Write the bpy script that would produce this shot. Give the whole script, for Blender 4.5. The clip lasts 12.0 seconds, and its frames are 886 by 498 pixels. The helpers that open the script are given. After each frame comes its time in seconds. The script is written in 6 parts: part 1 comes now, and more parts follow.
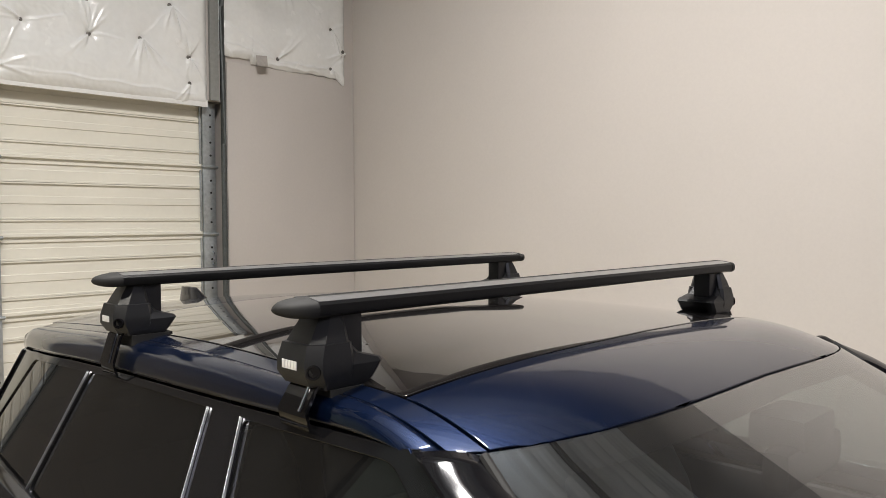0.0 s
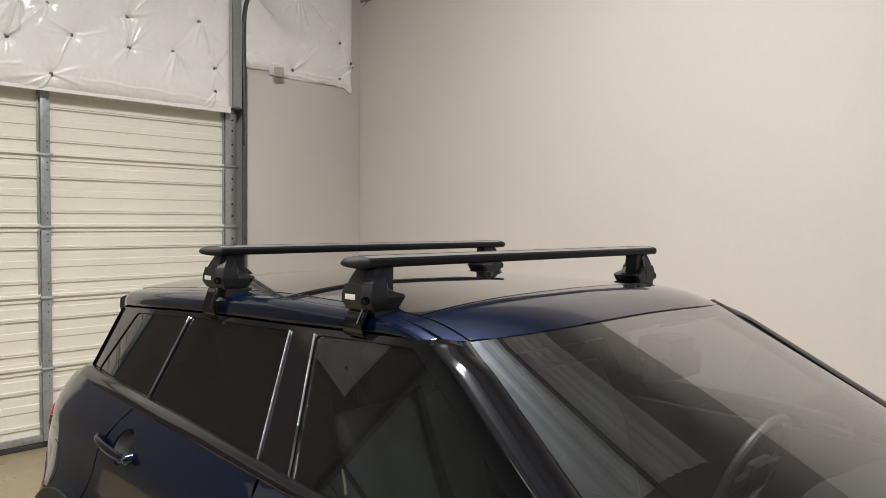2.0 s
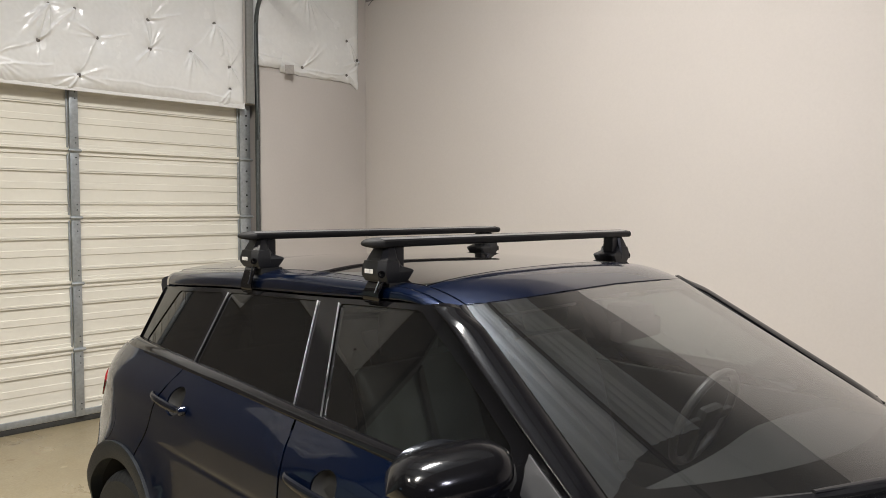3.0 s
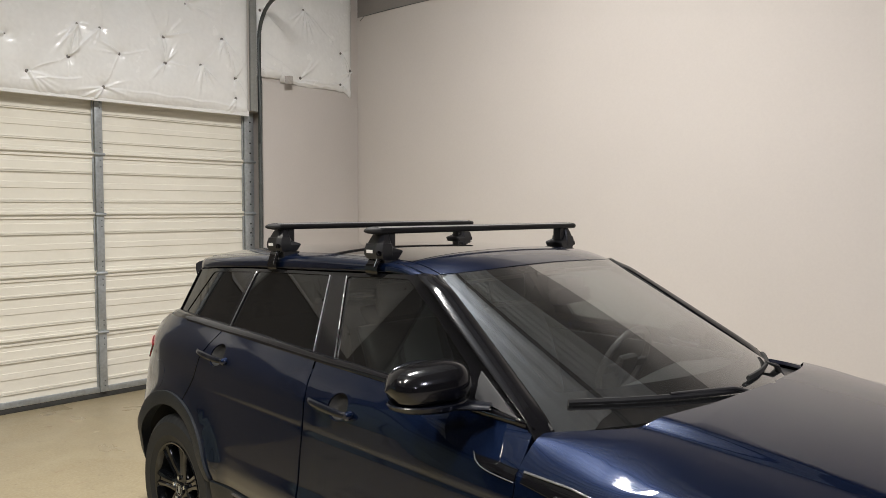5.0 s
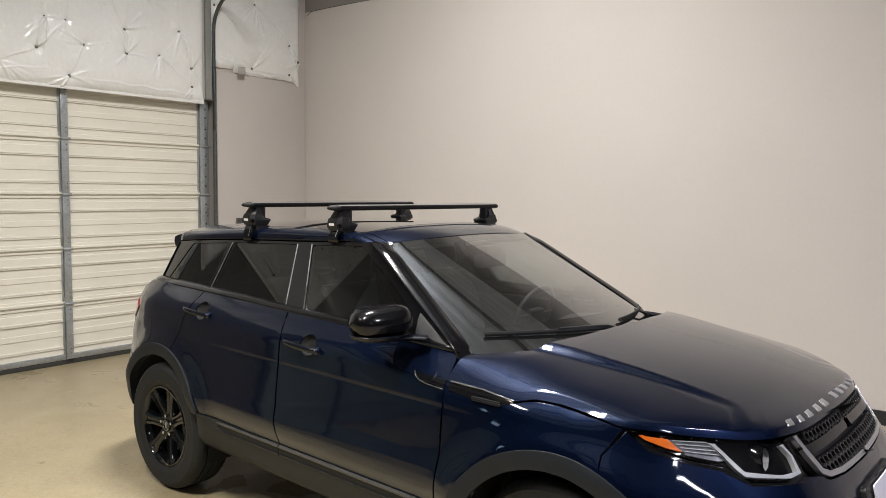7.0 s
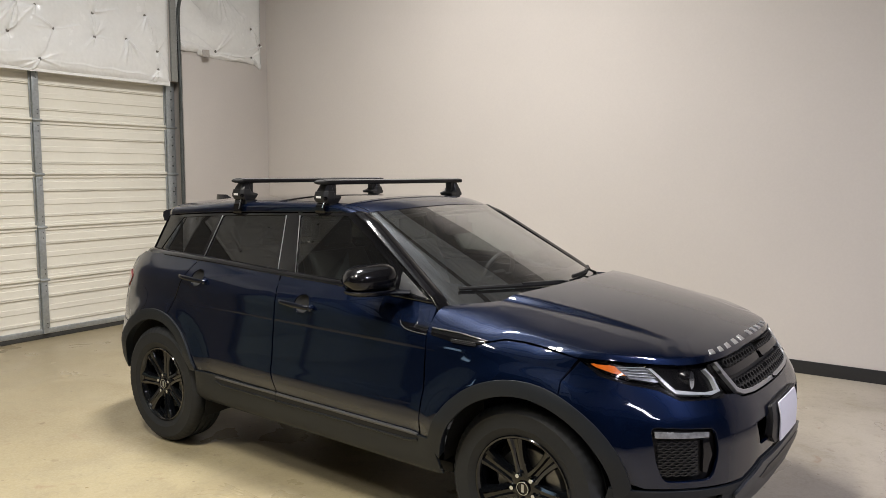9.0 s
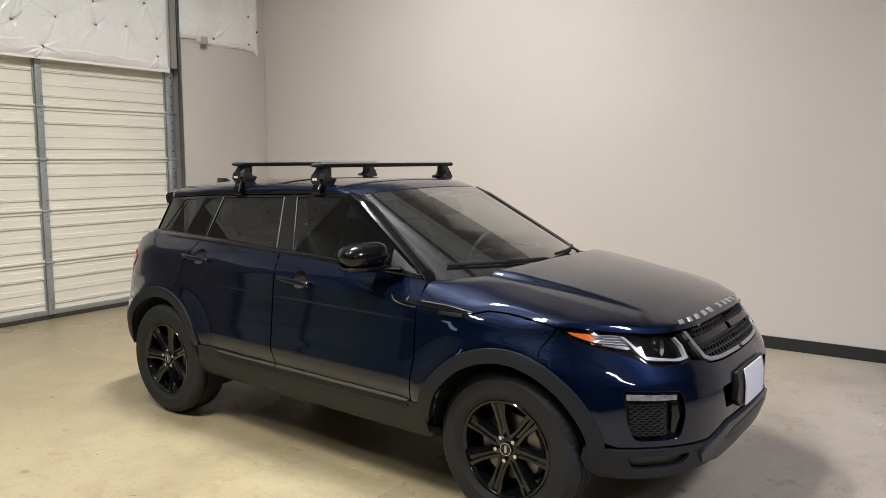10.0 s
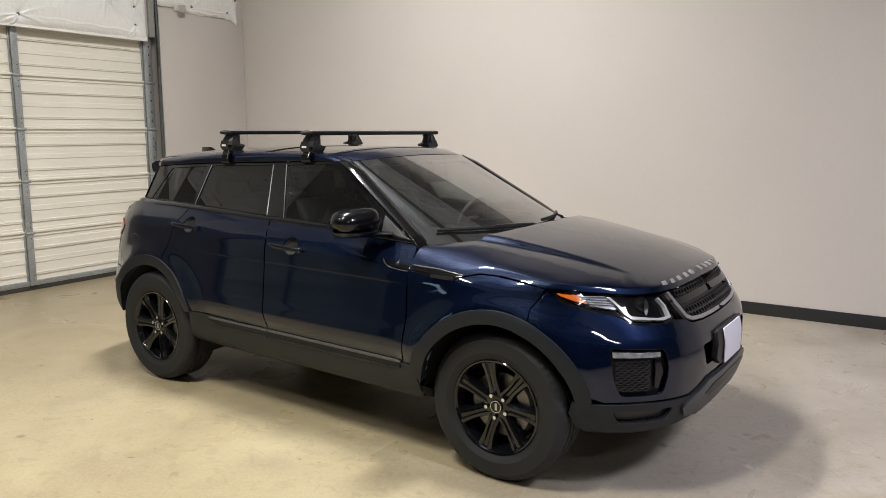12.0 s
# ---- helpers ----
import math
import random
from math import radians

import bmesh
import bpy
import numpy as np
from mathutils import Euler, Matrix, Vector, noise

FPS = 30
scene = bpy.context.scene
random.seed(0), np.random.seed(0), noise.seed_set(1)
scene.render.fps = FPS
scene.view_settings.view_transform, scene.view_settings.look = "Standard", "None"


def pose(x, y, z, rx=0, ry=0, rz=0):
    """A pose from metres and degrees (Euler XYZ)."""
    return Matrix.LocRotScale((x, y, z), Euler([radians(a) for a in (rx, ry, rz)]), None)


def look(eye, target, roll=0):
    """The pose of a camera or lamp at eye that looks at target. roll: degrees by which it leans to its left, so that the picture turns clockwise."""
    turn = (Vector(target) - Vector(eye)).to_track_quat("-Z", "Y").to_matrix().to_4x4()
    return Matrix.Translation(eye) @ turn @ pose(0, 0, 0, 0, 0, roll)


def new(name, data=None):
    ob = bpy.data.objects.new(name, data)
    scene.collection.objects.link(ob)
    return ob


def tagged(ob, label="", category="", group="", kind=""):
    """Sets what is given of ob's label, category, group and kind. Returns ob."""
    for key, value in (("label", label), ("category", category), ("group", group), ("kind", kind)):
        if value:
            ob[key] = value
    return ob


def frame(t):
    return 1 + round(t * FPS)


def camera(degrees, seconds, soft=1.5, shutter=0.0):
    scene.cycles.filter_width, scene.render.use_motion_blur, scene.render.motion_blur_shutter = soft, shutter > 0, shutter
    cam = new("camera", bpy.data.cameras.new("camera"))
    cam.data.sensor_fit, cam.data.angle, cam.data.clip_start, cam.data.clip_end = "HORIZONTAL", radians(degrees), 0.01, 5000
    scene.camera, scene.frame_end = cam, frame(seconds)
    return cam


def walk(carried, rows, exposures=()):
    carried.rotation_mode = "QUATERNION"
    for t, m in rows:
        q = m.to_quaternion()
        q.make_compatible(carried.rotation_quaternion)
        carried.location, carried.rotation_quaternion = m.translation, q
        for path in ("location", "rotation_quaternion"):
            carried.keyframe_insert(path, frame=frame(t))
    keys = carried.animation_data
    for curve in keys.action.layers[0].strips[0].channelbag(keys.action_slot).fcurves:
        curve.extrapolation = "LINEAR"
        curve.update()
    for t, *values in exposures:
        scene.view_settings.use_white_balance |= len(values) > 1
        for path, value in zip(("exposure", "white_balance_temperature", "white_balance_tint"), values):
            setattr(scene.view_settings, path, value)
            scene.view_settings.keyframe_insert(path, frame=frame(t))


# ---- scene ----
from mathutils.geometry import delaunay_2d_cdt

cam = camera(60.8, 12.0, 0.65)
PATH = [
    (0, (0.778, -1.265, 1.791), (-0.662, 0.12, 1.71), -0.2),
    (0.5, (0.863, -1.361, 1.788), (-0.6, 0.001, 1.712), -0.1),
    (1, (0.97, -1.552, 1.778), (-0.481, -0.178, 1.706), 0.2),
    (1.5, (1.087, -1.681, 1.782), (-0.346, -0.288, 1.708), 0.5),
    (2, (1.284, -1.773, 1.77), (-0.147, -0.378, 1.688), 0.6),
    (2.5, (1.459, -1.883, 1.776), (0.019, -0.5, 1.674), 0.3),
    (3, (1.582, -2.054, 1.768), (0.146, -0.667, 1.657), 0.2),
    (5, (2.167, -2.584, 1.762), (0.753, -1.173, 1.647), 0.2),
    (5.5, (2.293, -2.771, 1.749), (0.908, -1.334, 1.624), 0.2),
    (6, (2.419, -2.936, 1.756), (1.072, -1.465, 1.619), 0.4),
    (6.5, (2.578, -3.065, 1.755), (1.262, -1.566, 1.61), 0.8),
    (7, (2.706, -3.185, 1.758), (1.415, -1.666, 1.602), 0.7),
    (9, (2.919, -3.671, 1.731), (1.738, -2.07, 1.524), 0.3),
    (9.5, (3.014, -3.757, 1.719), (1.837, -2.155, 1.494), 0.5),
    (10, (3.095, -3.83, 1.715), (1.921, -2.23, 1.472), 0.2),
    (10.5, (3.113, -3.897, 1.71), (1.953, -2.289, 1.445), -0.1),
    (11, (3.096, -3.949, 1.692), (1.955, -2.331, 1.407), -0.0),
    (11.5, (3.089, -3.96, 1.689), (1.964, -2.334, 1.388), 0.1),
    (12, (3.088, -3.954, 1.688), (1.973, -2.324, 1.374), 0.2),
]
walk(cam, [(t, look(eye, target, roll)) for t, eye, target, roll in PATH])

# ---- world, lamps, exposure ----
TURN = Matrix.Rotation(radians(2.5), 4, "Z")          # the room stands a little askew to the car
world = bpy.data.worlds.new("world")
scene.world = world
world.use_nodes = True
world.node_tree.nodes["Background"].inputs[0].default_value = (0.75, 0.8, 0.9, 1)
world.node_tree.nodes["Background"].inputs[1].default_value = 0.02
CEILING = 6.4
WARM, PLAIN, COOL = (1.0, 0.94, 0.845), (1.0, 0.96, 0.925), (0.83, 0.83, 1.0)
# the second light is added out of view to brighten the door wall
LAMPS = [(-0.85, -0.1, 90, 12, 2.4, PLAIN), (-2.0, -5.0, 90, 0, 0.8, WARM), (0.3, -3.4, 90, 0, 1.95, WARM), (5.9, -1.6, 0, 0, 2.4, COOL), (7.4, -5.6, 0, 0, 1.0, COOL)]
LAMP_Z = 5.4
POWER = 100


# ---- materials ----
def material(name, colour, rough=0.5, metal=0.0, coat=0.0, coat_rough=0.03, grain=0.0, scale=40.0, stain=0.0, stain_scale=2.0, bump=0.0, bump_scale=80.0, spec=0.5, rough_var=0.0):
    """A surface with colour that varies at two scales, uneven gloss and fine relief."""
    m = bpy.data.materials.new(name)
    m.use_nodes = True
    t = m.node_tree
    b = t.nodes["Principled BSDF"]
    b.inputs["Roughness"].default_value = rough
    b.inputs["Metallic"].default_value = metal
    b.inputs["Coat Weight"].default_value = coat
    b.inputs["Coat Roughness"].default_value = coat_rough
    b.inputs["Specular IOR Level"].default_value = spec
    where = t.nodes.new("ShaderNodeTexCoord").outputs["Object"]

    def cloud(size, detail=4):
        n = t.nodes.new("ShaderNodeTexNoise")
        n.inputs["Scale"].default_value = size
        n.inputs["Detail"].default_value = detail
        t.links.new(where, n.inputs["Vector"])
        return n.outputs["Fac"]

    def spread(fac, low, high):
        r = t.nodes.new("ShaderNodeMapRange")
        r.inputs["From Min"].default_value, r.inputs["From Max"].default_value = 0.3, 0.7
        r.inputs["To Min"].default_value, r.inputs["To Max"].default_value = low, high
        t.links.new(fac, r.inputs["Value"])
        return r.outputs["Result"]
    b.inputs["Base Color"].default_value = (*colour, 1)
    if grain or stain:
        a = spread(cloud(scale), 1 - grain, 1 + grain)
        c = spread(cloud(stain_scale, 6), 1 - stain, 1 + stain)
        mul = t.nodes.new("ShaderNodeMath")
        mul.operation = "MULTIPLY"
        t.links.new(a, mul.inputs[0])
        t.links.new(c, mul.inputs[1])
        vec = t.nodes.new("ShaderNodeVectorMath")
        vec.operation = "SCALE"
        vec.inputs[0].default_value = colour
        t.links.new(mul.outputs[0], vec.inputs["Scale"])
        t.links.new(vec.outputs[0], b.inputs["Base Color"])
    if rough_var:
        t.links.new(spread(cloud(stain_scale * 3), rough * (1 - rough_var), min(1, rough * (1 + rough_var))), b.inputs["Roughness"])
    if bump:
        n = t.nodes.new("ShaderNodeBump")
        n.inputs["Strength"].default_value = bump
        n.inputs["Distance"].default_value = 0.004
        t.links.new(cloud(bump_scale), n.inputs["Height"])
        t.links.new(n.outputs[0], b.inputs["Normal"])
    return m


def glass(name, tint, gloss=0.08, rough=0.0, haze=0.0, bend=4.5):
    """A thin pane: tinted clear, with its surface's mirror and painted haze."""
    m = bpy.data.materials.new(name)
    m.use_nodes = True
    t = m.node_tree
    t.nodes.remove(t.nodes["Principled BSDF"])
    clear = t.nodes.new("ShaderNodeBsdfTransparent")
    clear.inputs[0].default_value = (*tint, 1)
    shine = t.nodes.new("ShaderNodeBsdfGlossy")
    shine.inputs["Roughness"].default_value = rough
    edge = t.nodes.new("ShaderNodeLayerWeight")
    edge.inputs["Blend"].default_value = 0.5
    curve = t.nodes.new("ShaderNodeMath")
    curve.operation = "POWER"
    t.links.new(edge.outputs["Facing"], curve.inputs[0])
    curve.inputs[1].default_value = bend
    fres = t.nodes.new("ShaderNodeMapRange")
    fres.inputs["To Min"].default_value, fres.inputs["To Max"].default_value = gloss, 1.0
    t.links.new(curve.outputs[0], fres.inputs["Value"])
    mix = t.nodes.new("ShaderNodeMixShader")
    t.links.new(fres.outputs[0], mix.inputs[0])
    t.links.new(clear.outputs[0], mix.inputs[1])
    t.links.new(shine.outputs[0], mix.inputs[2])
    last = mix
    if haze:
        # pale veil painted over the pane to lighten it
        film = t.nodes.new("ShaderNodeBsdfDiffuse")
        film.inputs[0].default_value = (0.75, 0.76, 0.78, 1)
        smear = t.nodes.new("ShaderNodeTexNoise")
        smear.inputs["Scale"].default_value, smear.inputs["Detail"].default_value = 3.0, 6
        t.links.new(t.nodes.new("ShaderNodeTexCoord").outputs["Object"], smear.inputs["Vector"])
        amount = t.nodes.new("ShaderNodeMapRange")
        amount.inputs["To Min"].default_value, amount.inputs["To Max"].default_value = haze * 0.6, haze * 1.4
        t.links.new(smear.outputs["Fac"], amount.inputs["Value"])
        last = t.nodes.new("ShaderNodeMixShader")
        t.links.new(amount.outputs["Result"], last.inputs[0])
        t.links.new(mix.outputs[0], last.inputs[1])
        t.links.new(film.outputs[0], last.inputs[2])
    t.links.new(last.outputs[0], t.nodes["Material Output"].inputs[0])
    return m


def glow(name, colour, strength):
    m = bpy.data.materials.new(name)
    m.use_nodes = True
    b = m.node_tree.nodes["Principled BSDF"]
    b.inputs["Base Color"].default_value = (*colour, 1)
    b.inputs["Emission Color"].default_value = (*colour, 1)
    b.inputs["Emission Strength"].default_value = strength
    return m


M_WALL = material("painted_drywall", (0.56, 0.522, 0.487), 0.75, grain=0.015, scale=60, stain=0.03, stain_scale=0.7, bump=0.06, bump_scale=160)
# same wall higher up, darkened so the car's roof mirrors less light
M_UPPER = material("darkened_upper_wall", (0.24, 0.22, 0.204), 0.8, grain=0.03, stain=0.06, stain_scale=1.2)
# out of view; beige darkened so the car's side mirrors less light
M_DIM = material("darkened_beige_wall", (0.115, 0.104, 0.093), 0.75, grain=0.03, stain=0.06)
M_PANEL = material("grey_beige_panel", (0.50, 0.466, 0.44), 0.65, grain=0.015, scale=50, stain=0.04, stain_scale=1.1, bump=0.05, bump_scale=140)
# enamel darkened to hold the low light of the next bay
M_BAY = material("darkened_grey_green_enamel", (0.22, 0.275, 0.262), 0.5, grain=0.03, stain=0.12, stain_scale=1.5)
# dark colour stands in for missing light on the far, unseen walls
M_DARK = material("darkened_unseen_wall", (0.045, 0.043, 0.041), 0.8, grain=0.03, stain=0.1)
M_CEILING = material("white_vinyl_roof_liner", (0.72, 0.80, 0.89), 0.45, grain=0.03, scale=8, stain=0.06)
M_BASE = material("black_vinyl", (0.018, 0.018, 0.019), 0.42, grain=0.1, bump=0.05)
M_DOOR = material("cream_enamel_steel", (0.74, 0.717, 0.638), 0.42, grain=0.012, scale=30, stain=0.035, stain_scale=1.6, rough_var=0.15)
M_GALV = material("galvanised_steel", (0.42, 0.45, 0.47), 0.45, metal=0.75, grain=0.12, scale=35, stain=0.1, stain_scale=4, rough_var=0.25)
M_TRACK = material("dull_steel_track", (0.10, 0.11, 0.11), 0.5, metal=0.6, grain=0.15, stain=0.15)
M_ANGLE = material("grey_painted_steel", (0.24, 0.245, 0.235), 0.5, grain=0.08, stain=0.08)
M_SEAL = material("rubber_seal", (0.035, 0.035, 0.033), 0.7, grain=0.15)
# black that paints the shade inside holes and slots
M_HOLE = material("hole_shade", (0.01, 0.01, 0.01), 0.8)
M_VINYL = material("white_vinyl_facing", (0.79, 0.795, 0.79), 0.22, grain=0.02, scale=25, stain=0.03, stain_scale=2.5, rough_var=0.3)
M_WASHER = material("pin_washer", (0.16, 0.15, 0.14), 0.45, metal=0.6, grain=0.2)
M_TAB = material("beige_tab", (0.40, 0.375, 0.355), 0.5, grain=0.08)
M_LAMP = glow("lamp_diffuser", (1.0, 0.93, 0.83), 9.0)
M_HOUSING = material("lamp_housing", (0.7, 0.7, 0.7), 0.4)
# unseen ceiling, darker than the liner to dim reflections in the car
M_DECK = material("darkened_roof_deck", (0.20, 0.197, 0.192), 0.6, grain=0.03, scale=8, stain=0.08)
M_BEAM = material("painted_joist", (0.05, 0.049, 0.048), 0.5, stain=0.1)

M_PAINT = material("dark_blue_metallic", (0.0016, 0.0058, 0.0222), 0.37, metal=0.6, coat=1.0, coat_rough=0.04, grain=0.08, scale=900, spec=0.05)
M_PAINT.node_tree.nodes["Principled BSDF"].inputs["Coat IOR"].default_value = 1.52
M_GLOSS = material("gloss_black", (0.005, 0.005, 0.006), 0.06, grain=0.05)
M_FRAME = material("black_window_surround", (0.006, 0.006, 0.007), 0.09, grain=0.05)
M_PILLAR = material("gloss_black_pillar", (0.005, 0.005, 0.006), 0.11, grain=0.05, spec=0.3)
M_CAP = material("black_mirror_cap", (0.005, 0.005, 0.006), 0.13, grain=0.05)
M_ROOFGLASS = material("roof_glass", (0.010, 0.009, 0.009), 0.03, coat=1.0, coat_rough=0.01, grain=0.03)
M_HANDLE = material("dark_handle", (0.005, 0.006, 0.010), 0.24, grain=0.05, spec=0.35)
M_CLAD = material("grained_grey_plastic", (0.0102, 0.0133, 0.0178), 0.5, spec=0.35, grain=0.08, scale=120, stain=0.06, stain_scale=5, bump=0.15, bump_scale=600)
M_TRIM = material("satin_black_plastic", (0.014, 0.014, 0.015), 0.42, grain=0.08, bump=0.05, bump_scale=500)
M_SAIL = material("satin_grey_trim", (0.06, 0.061, 0.064), 0.3, grain=0.05)
M_UNDER = material("underbody_black", (0.006, 0.006, 0.006), 0.8, grain=0.1)
M_TYRE = material("tyre_rubber", (0.0100, 0.0117, 0.0142), 0.66, grain=0.12, scale=60, stain=0.12, stain_scale=6, bump=0.15, bump_scale=300)
M_RIM = material("gloss_black_alloy", (0.0035, 0.0042, 0.0054), 0.08, grain=0.05, spec=0.6)
M_CHROME = material("bright_metal", (0.70, 0.75, 0.82), 0.12, metal=1.0, grain=0.02)
M_SILVER = material("satin_silver", (0.52, 0.53, 0.55), 0.3, metal=0.85, grain=0.03)
# lighter metal that paints the bright lines along the vents' edges
M_EDGE = material("grey_edge_highlight", (0.22, 0.225, 0.235), 0.2, metal=0.7, grain=0.04)
M_SKID = material("skid_grey", (0.075, 0.078, 0.083), 0.4, metal=0.4, grain=0.04)
M_DISC = material("brake_steel", (0.2, 0.198, 0.195), 0.4, metal=0.8, grain=0.1, scale=90)
M_RED = material("red_lamp", (0.20, 0.006, 0.008), 0.12, coat=1.0)
M_AMBER = material("amber_lamp", (0.75, 0.16, 0.015), 0.2, coat=1.0, grain=0.1, scale=150)
M_LAMPBACK = material("lamp_reflector", (0.15, 0.155, 0.16), 0.28, metal=0.5, grain=0.25, scale=60)
M_DRL = material("light_guide", (0.46, 0.48, 0.50), 0.16, coat=0.6)
M_FOG = material("clear_fog_lens", (0.36, 0.37, 0.38), 0.14, metal=0.45, coat=0.8, grain=0.35, scale=45)
# lighter than the cladding: paints the light that the rib catches
M_RIB = material("lightened_rib", (0.075, 0.077, 0.08), 0.38, grain=0.05)
M_CLEAR = glass("clear_lamp_cover", (0.93, 0.94, 0.95), 0.07)
M_SCREEN = glass("windscreen_glass", (0.66, 0.705, 0.70), 0.17, haze=0.009, bend=2.6)
M_WINDOW = glass("tinted_window", (0.20, 0.23, 0.225), 0.085, haze=0.006)
M_PRIVACY = glass("privacy_window", (0.03, 0.031, 0.03), 0.07, haze=0.005)
M_FRIT = material("screen_print", (0.004, 0.004, 0.004), 0.95, spec=0.0)
M_PLATE = material("white_plate", (0.78, 0.78, 0.86), 0.45, grain=0.01)
M_SEAT = material("dark_leather", (0.034, 0.033, 0.032), 0.45, grain=0.06, scale=30)
M_LINER = material("headlining", (0.20, 0.19, 0.18), 0.9, grain=0.05)
M_DASH = material("dashboard_plastic", (0.018, 0.018, 0.018), 0.6, grain=0.06, scale=30)
# pale metal that paints the bright reflection on the bars' leading face
M_SHEEN = material("bar_reflection_metal", (0.42, 0.42, 0.425), 0.34, metal=1.0, grain=0.04, scale=150)
M_BAR = material("black_anodised_bar", (0.009, 0.009, 0.0095), 0.3, spec=0.18, grain=0.05, scale=200)
M_FOOT = material("rack_foot_plastic", (0.014, 0.0145, 0.016), 0.42, grain=0.06, bump=0.08, bump_scale=500)
M_RUBBER = material("black_rubber", (0.008, 0.008, 0.008), 0.75, grain=0.1)
M_WHITE = material("white_print", (0.8, 0.8, 0.8), 0.5)


def concrete():
    """Sealed tan concrete with blotches, scuffs and a dull polish."""
    m = bpy.data.materials.new("sealed_concrete")
    m.use_nodes = True
    t = m.node_tree
    b = t.nodes["Principled BSDF"]
    where = t.nodes.new("ShaderNodeTexCoord").outputs["Object"]

    def cloud(size, detail, lo, hi, a, c, warp=0.0):
        n = t.nodes.new("ShaderNodeTexNoise")
        n.inputs["Scale"].default_value, n.inputs["Detail"].default_value, n.inputs["Distortion"].default_value = size, detail, warp
        t.links.new(where, n.inputs["Vector"])
        r = t.nodes.new("ShaderNodeMapRange")
        r.inputs["From Min"].default_value, r.inputs["From Max"].default_value = lo, hi
        r.inputs["To Min"].default_value, r.inputs["To Max"].default_value = a, c
        t.links.new(n.outputs["Fac"], r.inputs["Value"])
        return r.outputs["Result"]

    def mixed(fac, one, two):
        x = t.nodes.new("ShaderNodeMix")
        x.data_type = "RGBA"
        t.links.new(fac, x.inputs["Factor"])
        for socket, c in ((x.inputs[6], one), (x.inputs[7], two)):
            if isinstance(c, tuple):
                socket.default_value = (*c, 1)
            else:
                t.links.new(c, socket)
        return x.outputs[2]
    def spots(size, keep, reach):
        """Small ragged marks, sown thinly."""
        bent = t.nodes.new("ShaderNodeTexNoise")
        bent.inputs["Scale"].default_value, bent.inputs["Detail"].default_value = size * 7, 4
        t.links.new(where, bent.inputs["Vector"])
        shift = t.nodes.new("ShaderNodeVectorMath")
        shift.operation = "MULTIPLY_ADD"
        t.links.new(bent.outputs["Color"], shift.inputs[0])
        shift.inputs[1].default_value = (0.16 / size,) * 3
        t.links.new(where, shift.inputs[2])
        v = t.nodes.new("ShaderNodeTexVoronoi")
        v.voronoi_dimensions = "2D"
        v.inputs["Scale"].default_value = size
        t.links.new(shift.outputs[0], v.inputs["Vector"])
        near = t.nodes.new("ShaderNodeMapRange")
        near.inputs["From Min"].default_value, near.inputs["From Max"].default_value = reach, reach * 0.5
        near.inputs["To Min"].default_value, near.inputs["To Max"].default_value = 0, 0.7
        t.links.new(v.outputs["Distance"], near.inputs["Value"])
        split = t.nodes.new("ShaderNodeSeparateColor")
        t.links.new(v.outputs["Color"], split.inputs[0])
        gate = t.nodes.new("ShaderNodeMapRange")
        gate.inputs["From Min"].default_value, gate.inputs["From Max"].default_value = keep, 1.0
        t.links.new(split.outputs[0], gate.inputs["Value"])
        both = t.nodes.new("ShaderNodeMath")
        both.operation = "MULTIPLY"
        t.links.new(near.outputs[0], both.inputs[0])
        t.links.new(gate.outputs[0], both.inputs[1])
        return both.outputs[0]
    base = mixed(cloud(0.7, 6, 0.35, 0.65, 0, 1, 0.6), (0.30, 0.25, 0.148), (0.43, 0.372, 0.228))
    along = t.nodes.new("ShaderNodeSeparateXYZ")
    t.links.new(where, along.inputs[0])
    # greyer towards the car's nose: cooler light put into the floor colour
    greyed = t.nodes.new("ShaderNodeMapRange")
    greyed.interpolation_type = "SMOOTHSTEP"
    greyed.inputs["From Min"].default_value, greyed.inputs["From Max"].default_value = 0.6, 2.6
    t.links.new(along.outputs[0], greyed.inputs["Value"])
    # browner towards the door: falling light put into the floor colour
    door_falloff = t.nodes.new("ShaderNodeMapRange")
    door_falloff.interpolation_type = "SMOOTHSTEP"
    door_falloff.inputs["From Min"].default_value, door_falloff.inputs["From Max"].default_value, door_falloff.inputs["To Max"].default_value = -0.9, -3.6, 0.75
    t.links.new(along.outputs[0], door_falloff.inputs["Value"])
    base = mixed(door_falloff.outputs[0], base, (0.25, 0.205, 0.128))
    base = mixed(greyed.outputs[0], base, mixed(cloud(0.9, 6, 0.35, 0.65, 0, 1, 0.6), (0.31, 0.275, 0.235), (0.42, 0.38, 0.325)))
    base = mixed(cloud(2.2, 8, 0.53, 0.70, 0, 0.4, 1.2), base, (0.26, 0.225, 0.15))
    base = mixed(cloud(5.5, 5, 0.66, 0.74, 0, 0.55, 0.8), base, (0.24, 0.155, 0.09))
    base = mixed(cloud(60, 3, 0.4, 0.7, 0, 0.22), base, (0.5, 0.44, 0.35))
    base = mixed(cloud(9, 10, 0.54, 0.66, 0, 0.24, 2.0), base, (0.21, 0.178, 0.118))
    base = mixed(cloud(240, 2, 0.58, 0.72, 0, 0.4), base, (0.19, 0.16, 0.11))
    for size, keep, reach, tint in ((2.6, 0.72, 0.075, (0.15, 0.11, 0.065)), (9.0, 0.88, 0.09, (0.13, 0.10, 0.068)), (2.1, 0.85, 0.05, (0.62, 0.57, 0.45))):
        base = mixed(spots(size, keep, reach), base, tint)
    t.links.new(base, b.inputs["Base Color"])
    t.links.new(cloud(1.6, 7, 0.3, 0.7, 0.22, 0.5, 0.8), b.inputs["Roughness"])
